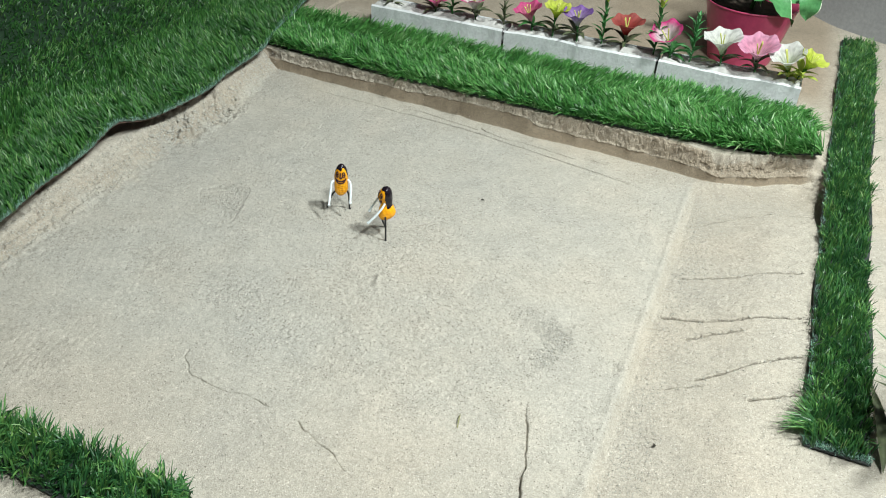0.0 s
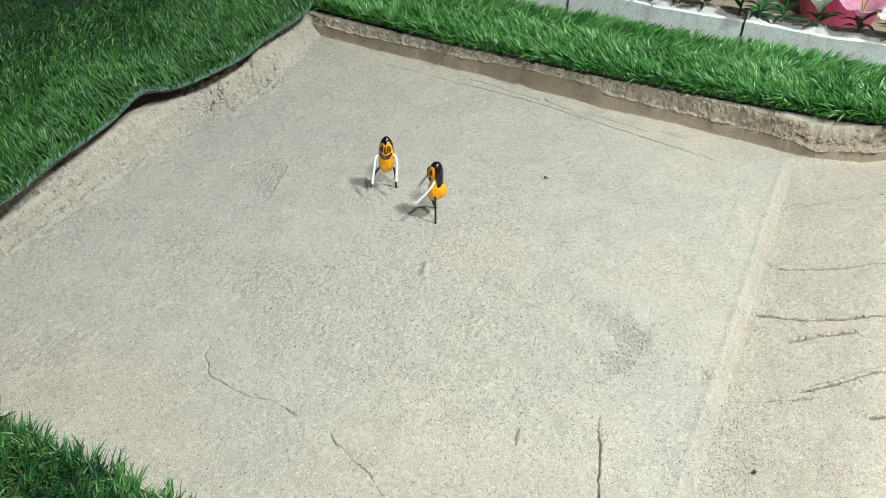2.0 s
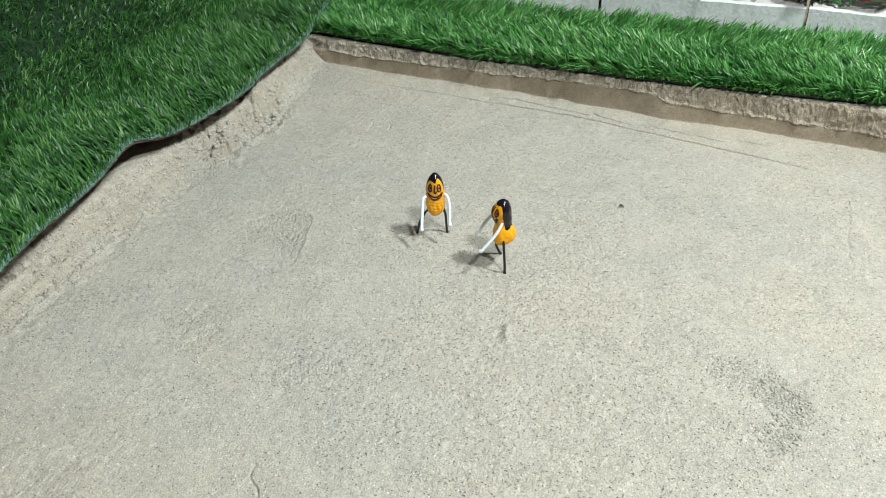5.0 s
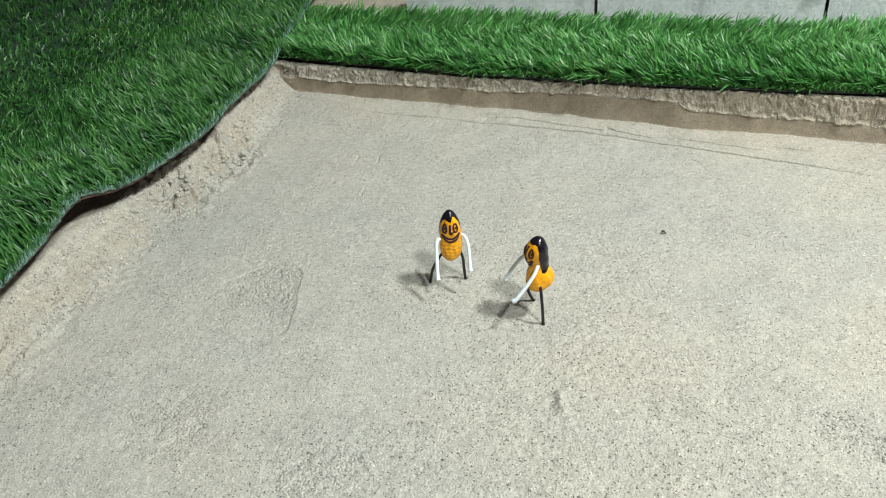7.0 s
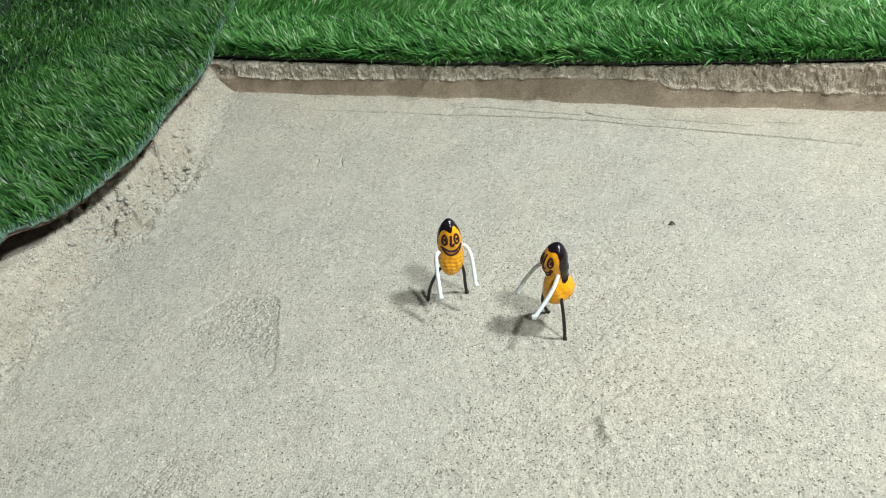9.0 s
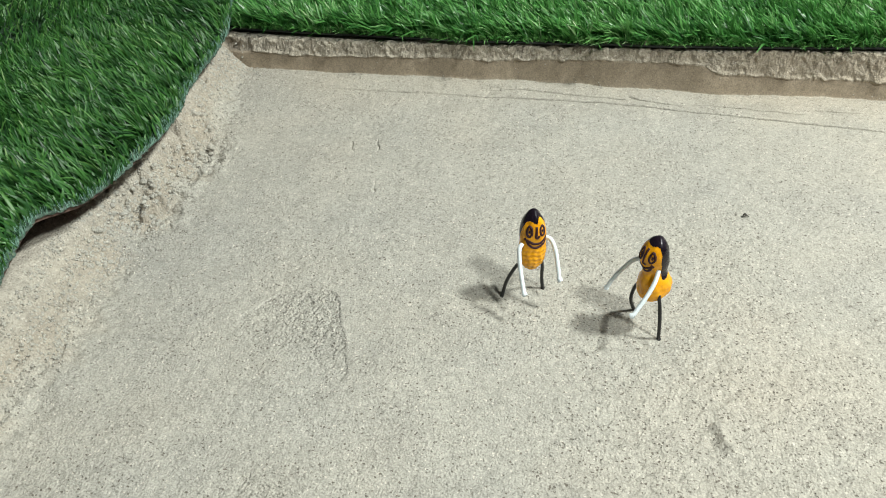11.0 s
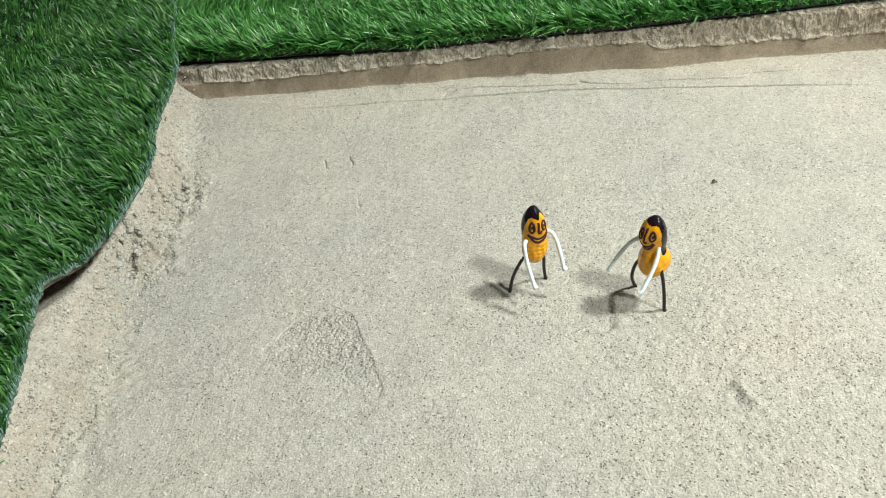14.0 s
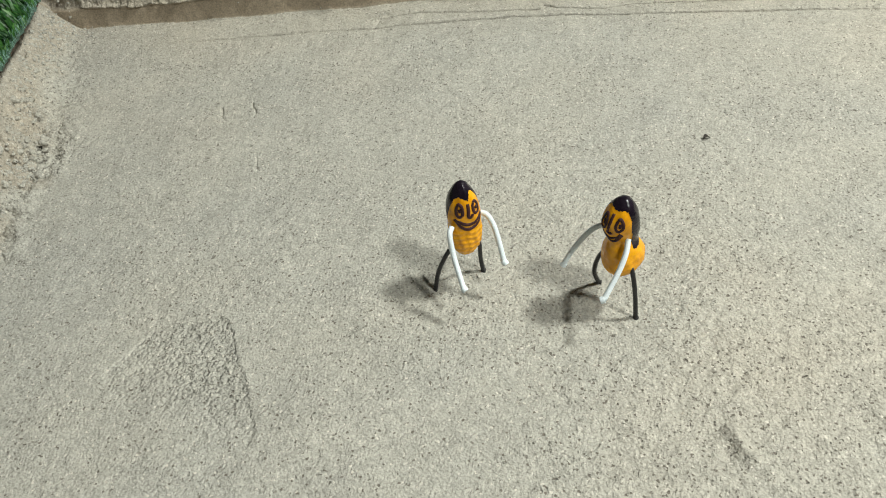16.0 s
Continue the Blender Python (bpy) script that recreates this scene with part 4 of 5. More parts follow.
def tube(path, radius, sides=7, taper=1.0):
    path = [Vector(p) for p in path]
    n = len(path)
    verts = []
    ref = Vector((0.31, 0.23, 0.92))
    for i, p in enumerate(path):
        d = (path[min(i + 1, n - 1)] - path[max(i - 1, 0)]).normalized()
        a = d.cross(ref if abs(d.dot(ref)) < 0.95 else Vector((1, 0, 0))).normalized()
        b = d.cross(a)
        r = radius * (1 + (taper - 1) * i / (n - 1))
        verts += [p + (a * math.cos(q) + b * math.sin(q)) * r for q in [2 * math.pi * k / sides for k in range(sides)]]
    f = grid_faces(n, sides, True).tolist()
    v = [tuple(p) for p in verts] + [tuple(path[0]), tuple(path[-1])]
    for k in range(sides):
        f.append([len(v) - 2, (k + 1) % sides, k, k])
        f.append([len(v) - 1, (n - 1) * sides + k, (n - 1) * sides + (k + 1) % sides, (n - 1) * sides + (k + 1) % sides])
    return v, f


def tube_mesh(name, path, radius, mat, sides=7, taper=1.0):
    bm = bmesh.new()
    v, f = tube(path, radius, sides, taper)
    vs = [bm.verts.new(p) for p in v]
    for q in f:
        ids = list(dict.fromkeys(q))
        bm.faces.new([vs[i] for i in ids])
    for q in bm.faces:
        q.smooth = True
    me = bpy.data.meshes.new(name)
    bm.to_mesh(me)
    bm.free()
    me.materials.append(mat)
    return me


def smooth_path(pts, n=10):
    """A round path through the points (Catmull-Rom)."""
    p = [Vector(q) for q in pts]
    p = [p[0] * 2 - p[1]] + p + [p[-1] * 2 - p[-2]]
    out = []
    for i in range(1, len(p) - 2):
        for k in range(n):
            t = k / n
            a, b, c, d = p[i - 1:i + 3]
            out.append(0.5 * (2 * b + (c - a) * t + (2 * a - 5 * b + 4 * c - d) * t * t + (3 * b - a - 3 * c + d) * t ** 3))
    return out + [p[-2]]


def corolla_mesh(radius, height, lobes, ruffle, seed, mat):
    rs = np.random.RandomState(seed)
    nt_, ns = 96, 10
    th, s = np.meshgrid(np.linspace(0, 2 * math.pi, nt_, endpoint=False), np.linspace(0, 1, ns))
    ph = rs.uniform(0, 6)
    r = 0.003 + (radius - 0.003) * s ** 1.15 * (1 + ruffle * 0.35 * np.cos(lobes * th + ph) * s ** 2 + 0.008 * np.cos(23 * th) * s)
    z = height * s ** 0.75 + radius * ruffle * (np.sin(lobes * th + ph + 0.8) * 0.6 + 0.16 * np.sin(2 * lobes * th + 2 * ph) + 0.06 * np.sin(17 * th)) * s ** 3 - height * 0.10 * s ** 5
    r = r * (1 + 0.05 * np.cos(2 * th + ph))
    v = np.stack([r * np.cos(th), r * np.sin(th), z], -1)
    return mesh_of("corolla", v.reshape(-1, 3), grid_faces(ns, nt_, True), mat, True, s.ravel())


PETALS = {
    "pink": petal_material("pink_petal", (0.615, 0.246, 0.344), (0.590, 0.131, 0.246), (0.656, 0.082, 0.262)),
    "magenta": petal_material("magenta_white_petal", (0.697, 0.656, 0.615), (0.697, 0.541, 0.590), (0.672, 0.049, 0.246)),
    "rose": petal_material("rose_petal", (0.656, 0.369, 0.476), (0.656, 0.279, 0.410), (0.689, 0.328, 0.476)),
    "red": petal_material("brick_red_petal", (0.246, 0.016, 0.016), (0.312, 0.045, 0.037), (0.361, 0.082, 0.070)),
    "purple": petal_material("purple_petal", (0.451, 0.410, 0.508), (0.312, 0.205, 0.451), (0.205, 0.098, 0.377)),
    "white": petal_material("white_petal", (0.508, 0.574, 0.410), (0.656, 0.672, 0.623), (0.689, 0.697, 0.672)),
    "yellow": petal_material("yellow_petal", (0.328, 0.451, 0.041), (0.476, 0.574, 0.057), (0.525, 0.590, 0.098)),
}
LEAVES = {key: leaf_mesh(0.034, 0.009, 0.25, m) for key, m in (("green", LEAF), ("olive", LEAF_OLIVE), ("bright", LEAF_LIGHT), ("yellow", LEAF_YELLOW))}


def flower(x, z, radius, colour, words, leaf, tilt, seed):
    """A fabric flower stuck into the planter's filling; its head centre is at height z."""
    rs = random.Random(seed)
    base = 0.088
    t = thing("artificial_flower", (x, 1.484 + rs.uniform(-0.006, 0.006), base), words, "artificial flower", "flowers in the planters")
    rise = z - base - radius * 0.75
    lean = Vector((tilt[0] * 0.5, tilt[1] * 0.5, 1)).normalized()
    head = Vector((0, 0, 0)) + lean * max(rise, 0.012)
    part("stem", tube_mesh("stem", smooth_path([(0, 0, -0.01), (0, 0, head.z * 0.5), tuple(head)], 5), 0.0016, LEAF), None, t)
    turn = Vector((tilt[0], tilt[1], 1)).to_track_quat("Z", "Y").to_matrix().to_4x4()
    c = part("corolla", corolla_mesh(radius, radius * 1.15, 6 + seed % 2, 0.13, seed, PETALS[colour]), None, t, words.split(" artificial")[0] + " ruffled corolla")
    c.matrix_local = Matrix.Translation(head) @ turn
    part("calyx", tube_mesh("calyx", [(0, 0, -0.004), (0, 0, 0.003), (0, 0, 0.009)], 0.0026, LEAF, 8, 2.0), None, c)
    for k in range(3):
        a = rs.uniform(0, 6.28)
        part("stamen", tube_mesh("stamen", smooth_path([(0, 0, 0.004), (0.002 * math.cos(a), 0.002 * math.sin(a), radius * 0.6), (0.006 * math.cos(a), 0.006 * math.sin(a), radius * 1.15)], 4), 0.0011, STAMEN, 5), None, c)
    for k in range(7):
        a = k * 360 / 7 + rs.uniform(-20, 20)
        ob = part("leaf", LEAVES[leaf], None, t)
        up = rs.uniform(-38, -5)
        ob.matrix_local = pose(0, 0, rs.uniform(0.2, 0.8) * head.z, 0, up, a) @ Matrix.Scale(rs.uniform(0.8, 1.35), 4)


def sprig(x, z, leaf, words, seed, count=16, buds=False, size=1.0):
    """An upright spray of narrow fabric leaves."""
    rs = random.Random(seed)
    base = 0.088
    t = thing("artificial_sprig", (x, 1.484 + rs.uniform(-0.005, 0.005), base), words, "artificial plant", "flowers in the planters")
    tall = z - base
    part("stem", tube_mesh("stem", smooth_path([(0, 0, -0.01), (0.002, 0, tall * 0.5), (rs.uniform(-0.004, 0.004), 0, tall)], 5), 0.0014, LEAVES[leaf].materials[0], 6), None, t)
    for k in range(count):
        f = k / count
        ob = part("leaf", LEAVES[leaf], None, t)
        ob.matrix_local = pose(0, 0, tall * (0.1 + 0.9 * f), 0, -20 - 50 * f + rs.uniform(-12, 12), k * 137.5) @ Matrix.Scale(size * rs.uniform(0.7, 1.0) * (1 - 0.35 * f), 4)
    if buds:
        for k in range(3):
            ob = part("bud", LEAVES["yellow"], None, t, "yellow-green bud")
            ob.matrix_local = pose(0, 0, tall * 0.97, 0, -65, k * 120 + 20) @ Matrix.Scale(0.75, 4)


sprig(-0.713, 0.120, "olive", "dull grey-green artificial sprig in the planter", 1)
flower(-0.623, 0.122, 0.030, "pink", "deep pink artificial flower with ruffled petals", "olive", (0.1, -0.25), 2)
sprig(-0.586, 0.150, "green", "dark green artificial sprig in the planter", 3)
flower(-0.537, 0.134, 0.031, "magenta", "pink and white artificial flower", "olive", (-0.1, -0.2), 4)
sprig(-0.482, 0.130, "olive", "dull grey-green artificial sprig at the planter joint", 5, 14)
flower(-0.426, 0.128, 0.027, "pink", "bright pink artificial flower beside a yellow one", "green", (-0.3, -0.15), 6)
flower(-0.383, 0.142, 0.024, "yellow", "yellow-green artificial flower in the planter", "olive", (0.1, -0.1), 7)
flower(-0.337, 0.137, 0.027, "purple", "purple artificial flower with dark leaves", "olive", (-0.1, -0.1), 8)
sprig(-0.292, 0.168, "green", "green artificial sprig with pale buds", 9, 18, True)
flower(-0.250, 0.136, 0.029, "red", "brick-red artificial flower in the planter", "olive", (0.0, -0.1), 10)
sprig(-0.196, 0.176, "green", "dark green artificial sprig with yellow buds", 11, 18, True)
flower(-0.166, 0.138, 0.030, "magenta", "white artificial flower with magenta rims", "green", (-0.35, -0.4), 12)
sprig(-0.131, 0.168, "bright", "leafy bright green artificial sprig", 13, 22, False, 1.15)
flower(-0.079, 0.141, 0.033, "white", "white artificial flower before the pink pot", "olive", (-0.1, -0.1), 14)
flower(-0.020, 0.139, 0.033, "rose", "rose-pink artificial flower with broad petals", "olive", (-0.1, -0.3), 15)
flower(0.034, 0.135, 0.031, "white", "white artificial flower at the planter's end", "yellow", (-0.25, -0.25), 16)
flower(0.052, 0.135, 0.024, "yellow", "yellow artificial flower leaning off the planter's end", "yellow", (0.45, -0.1), 17)


# ---- pink pot with a plant ----
def lathe(name, prof, mat, sides=64):
    th = np.linspace(0, 2 * math.pi, sides, endpoint=False)
    v = np.array([[(r * math.cos(a), r * math.sin(a), z) for a in th] for r, z in prof])
    return mesh_of(name, v.reshape(-1, 3), grid_faces(len(prof), sides, True), mat)


POT = (-0.058, 1.664)
pot = thing("flower_pot", (POT[0], POT[1], 0.046), "glossy pink plastic flower pot on the sand", "pot")
part("body", lathe("body", [(0.001, 0.0), (0.056, 0.0), (0.058, 0.003), (0.0594, 0.009), (0.0640, 0.029), (0.0710, 0.059), (0.0780, 0.089), (0.0825, 0.108), (0.0835, 0.112), (0.0838, 0.113)], PINK_POT), None, pot)
part("rim", lathe("rim", [(0.0836, 0.1125), (0.0850, 0.1130), (0.0853, 0.1155), (0.0846, 0.1165), (0.0830, 0.116), (0.0785, 0.1), (0.0755, 0.09)], PINK_POT), None, pot, "rolled pink rim")
part("soil", lathe("soil", [(0.0775, 0.098), (0.06, 0.102), (0.02, 0.100), (0.001, 0.102)], SOIL), None, pot, "dark soil")
plant = thing("artificial_plant", (POT[0], POT[1], 0.147), "leafy artificial plant with pale-edged green leaves in the pot", "artificial plant")
BIG = leaf_mesh(0.085, 0.062, 0.5, LEAF_LIGHT, 0.12, 0.12)
EDGED = leaf_mesh(0.075, 0.040, 0.6, LEAF_EDGE, 0.12, 0.10)
rs = random.Random(44)
part("stem", tube_mesh("stem", smooth_path([(0, 0, -0.01), (0.004, 0, 0.03), (0, 0.004, 0.07)], 5), 0.004, LEAF), None, plant)
for k in range(13):
    ob = part("leaf", EDGED if k % 4 == 0 else BIG, None, plant, "cream-white leaf" if k % 4 == 0 else "")
    ob.matrix_local = pose(0, 0, 0.022 + 0.004 * k, 0, rs.uniform(-40, -8), k * 137.5 + 20) @ pose(0.022, 0, 0, rs.uniform(-25, 25)) @ Matrix.Scale(rs.uniform(0.8, 1.1), 4)
for turn, drop, size, pale in ((-24, -12, 0.80, False), (-120, -30, 0.7, True), (-150, -16, 0.8, False)):
    ob = part("leaf", EDGED if pale else BIG, None, plant, "cream-white leaf" if pale else "")
    ob.matrix_local = pose(0, 0, 0.026, 0, drop, turn) @ pose(0.03, 0, 0, rs.uniform(-15, 15)) @ Matrix.Scale(size, 4)
# one leaf lies along the rim, one hangs over the side
for (px, py, pz), (rx, ry, rz), size in (((-0.002, -0.066, 0.044), (14, 9, -8), 1.0), ((0.089, -0.036, 0.060), (40, 72, -30), 0.66), ((-0.050, -0.052, 0.044), (10, -4, -14), 0.8)):
    ob = part("leaf", BIG, None, plant)
    ob.matrix_local = pose(px, py, pz, 0, 0, rz) @ pose(0, 0, 0, 0, ry, 0) @ pose(0, 0, 0, rx, 0, 0) @ Matrix.Scale(size, 4)
    part("leaf_edge", tube_mesh("leaf_edge", smooth_path([(0.085 * q, 0.031 * math.sin(math.pi * q ** 0.75) ** 0.9, 0.0425 * (q - 1.6 * q * q) + 0.0074 * math.sin(math.pi * q ** 0.75) + 0.0074 * math.sin(q * 11)) for q in np.linspace(0.05, 0.98, 8)], 4), 0.0012, LEAF_EDGE, 5), None, ob, "yellowish pale leaf edge")

# a clump of long leaves beside the turf strip, arching over its edge
tuft = thing("artificial_grass_clump", (0.226, 0.735, 0.010), "clump of long yellow-green artificial leaves in a black base", "artificial plant")
part("base", lathe("base", [(0.001, 0), (0.016, 0), (0.019, 0.024), (0.017, 0.026), (0.001, 0.024)], BLACK_WIRE, 24), None, tuft, "black plastic base")
LONG = [leaf_mesh(0.125, 0.011, 0.40, m) for m in (LEAF_OLIVE, LEAF_LIGHT, LEAF)]
for k in range(30):
    ob = part("leaf", LONG[k % 3], None, tuft)
    ob.matrix_local = pose(0, 0, 0.020, 0, -74 + rs.uniform(-10, 14), 90 + k * 7.5 + rs.uniform(-9, 9)) @ Matrix.Scale(rs.uniform(0.75, 1.15), 4)
# two low leaves that lie along the strip's edge
for (px, py, pz), turn, up, size, m in (((-0.027, -0.050, 0.010), 98, -14, 0.95, LEAF_OLIVE), ((-0.018, -0.010, 0.012), 96, -22, 0.80, LEAF_YELLOW)):
    ob = part("leaf", leaf_mesh(0.125, 0.011, 0.25, m), None, tuft, "bright yellow-green leaf" if m is LEAF_YELLOW else "")
    ob.matrix_local = pose(px, py, pz, 0, up, turn) @ Matrix.Scale(size, 4)


# ---- the two painted peanuts ----
def peanut(words, centres, radii, facing, hairline, marks, limbs, ridges):
    """One mesh: shell, painted cap, marks and cord limbs. centres and radii run from the foot of the shell to its crown;
    hairline: degrees from the face's middle and the height where the black paint begins; marks: strokes of (width, closed, points)."""
    bm = bmesh.new()
    mats = [ORANGE, HAIR, MARKER, WHITE_WIRE, BLACK_WIRE]
    fine = np.linspace(0, 1, 401)
    kernel = np.hanning(71) / np.hanning(71).sum()

    def softened(values):
        f = np.interp(fine, np.linspace(0, 1, len(values)), values)
        return np.convolve(np.pad(f, 35, mode="reflect", reflect_type="odd"), kernel, "valid")
    curve = [softened([c[k] for c in centres]) for k in range(3)]
    girth = softened(radii)
    yaw = math.atan2(facing[1], facing[0])

    def at(az, h, lift=0.0):
        """Point of the shell; az: degrees from the face's middle, positive to its own left."""
        a = yaw + radians(az)
        c = [np.interp(h, fine, q) for q in curve]
        cap = max(1e-6, 1 - abs(2 * h - 1) ** 3.2) ** 0.5
        r = np.interp(h, fine, girth) * cap
        low = float(step(0.52, 0.40, np.array(h)))
        r += ridges * low * cap * (0.00022 * math.cos(13 * radians(az) + 1.1 * math.sin(h * 21)) + 0.00022 * math.cos(h * 88 + 1.3 * math.sin(az * 0.05)))
        r += 0.00035 * math.sin(3 * a + 5 * h) * cap + 0.00012 * math.sin(7 * a + 23 * h) * cap
        r += lift
        return Vector((c[0] + r * math.cos(a), c[1] + r * math.sin(a), c[2]))

    n, m = 168, 190
    heights = 0.5 - 0.5 * np.cos(np.linspace(0, math.pi, m)) * 0.999
    line_az, line_h = [q[0] for q in hairline], [q[1] for q in hairline]

    def painted(az, h):
        az = (az + 180) % 360 - 180
        return h > np.interp(az, line_az, line_h) + 0.002 * math.sin(az * 0.31) + 0.0015 * math.sin(az * 0.83)
    black = [[painted(360 * (k + 0.5) / n, 0.5 * (heights[i] + heights[i + 1])) for k in range(n)] for i in range(m - 1)]
    # the black coat lies a little proud of the orange one
    ring = [[bm.verts.new(at(360 * k / n, float(h), 0.00018 if black[min(i, m - 2)][k] else 0.0)) for k in range(n)] for i, h in enumerate(heights)]
    for i in range(m - 1):
        for k in range(n):
            f = bm.faces.new((ring[i][k], ring[i][(k + 1) % n], ring[i + 1][(k + 1) % n], ring[i + 1][k]))
            f.smooth = True
            f.material_index = 1 if black[i][k] else 0
    for row in (ring[0], ring[-1]):
        f = bm.faces.new(row if row is ring[-1] else row[::-1])
        f.material_index = 1 if row is ring[-1] else 0

    def add(path, radius, slot, sides=6, taper=1.0):
        v, f = tube(path, radius, sides, taper)
        vs = [bm.verts.new(p) for p in v]
        for q in f:
            face = bm.faces.new([vs[i] for i in dict.fromkeys(q)])
            face.material_index, face.smooth = slot, True
    for radius, closed, pts in marks:
        path = smooth_path([(a, h, 0) for a, h in (pts + pts[:1] if closed else pts)], 5)
        add([at(p.x, p.y, -0.45 * radius) for p in path], radius, 2, 6)
    for slot, radius, path, end in limbs:
        add(smooth_path(path, 8), radius, slot, 10)
        if end:
            tip = Vector(path[-1])
            add(smooth_path([tip - Vector(end) * 0.3, tip + Vector(end) * 0.5, tip + Vector(end)], 4), radius * 1.3, slot, 10, 0.95)
    me = bpy.data.meshes.new("peanut_figurine")
    bm.to_mesh(me)
    bm.free()
    for q in mats:
        me.materials.append(q)
    # origin at the feet
    foot = Vector((centres[0][0], centres[0][1], 0))
    me.transform(Matrix.Translation(-foot))
    ob = new("peanut_figurine", me)
    ob.matrix_world = Matrix.Translation(foot)
    return tagged(ob, words, "figurine", "painted peanut figurines")


def oval(az, h, wide, tall, n=10):
    return [(az + wide * math.cos(q), h + tall * math.sin(q)) for q in [2 * math.pi * k / n for k in range(n)]]


W, B = 3, 4
peanut("upright orange painted peanut figurine with white arms, standing on sand",
       [(-0.5066, 0.8915, 0.0243), (-0.5064, 0.8920, 0.0360), (-0.506, 0.8925, 0.048), (-0.506, 0.8928, 0.060), (-0.5062, 0.8932, 0.0735)],
       (0.0096, 0.0100, 0.0096, 0.0092, 0.0093, 0.0089, 0.0064), (0.309, -0.951),
       [(-180, 0.50), (-125, 0.50), (-104, 0.54), (-86, 0.60), (-74, 0.76), (-58, 0.862), (-38, 0.885), (-20, 0.875), (-2, 0.855), (7, 0.845), (13, 0.875), (24, 0.915), (38, 0.925), (52, 0.90), (64, 0.84), (76, 0.70), (92, 0.54), (125, 0.50), (180, 0.50)],
       [(0.0011, True, oval(-33, 0.742, 13, 0.072)), (0.0012, False, [(-33, 0.765), (-31, 0.745), (-33, 0.725)]),
        (0.0011, True, oval(31, 0.748, 12, 0.070)), (0.0012, False, [(31, 0.770), (33, 0.752), (31, 0.735)]),
        (0.0012, False, [(2, 0.815), (1, 0.74), (-1, 0.675), (-1, 0.660)]), (0.0012, False, [(-2, 0.668), (6, 0.652), (12, 0.672), (14, 0.692)]),
        (0.0012, False, [(-48, 0.622), (-34, 0.545), (-16, 0.500), (4, 0.490), (24, 0.510), (40, 0.560), (50, 0.630)]),
        (0.0012, False, [(-48, 0.615), (-34, 0.598), (-14, 0.560), (4, 0.552), (22, 0.566), (38, 0.606), (50, 0.628)]),
        (0.0011, False, [(-54, 0.612), (-45, 0.632)]), (0.0011, False, [(46, 0.645), (54, 0.618)])],
       [(W, 0.00155, [(-0.5130, 0.8840, 0.0500), (-0.5146, 0.8800, 0.0478), (-0.5138, 0.8755, 0.0385), (-0.5118, 0.8690, 0.0300), (-0.5098, 0.8628, 0.0232)], (0.0010, -0.0012, -0.0008)),
        (W, 0.00155, [(-0.4975, 0.8945, 0.0500), (-0.4932, 0.8925, 0.0490), (-0.4898, 0.8895, 0.0425), (-0.4876, 0.8845, 0.0330), (-0.4860, 0.8800, 0.0245)], (0.0011, -0.0012, -0.0014)),
        (B, 0.00130, [(-0.5130, 0.8905, 0.0320), (-0.5188, 0.8892, 0.0235), (-0.5238, 0.8884, 0.0125), (-0.5268, 0.8874, -0.0010)], (-0.0004, -0.0004, 0.0010)),
        (B, 0.00130, [(-0.5000, 0.8975, 0.0310), (-0.4985, 0.8995, 0.0215), (-0.4985, 0.9005, 0.0105), (-0.4976, 0.9000, -0.0006)], (0.0012, -0.0004, 0.0008))], 0.9)
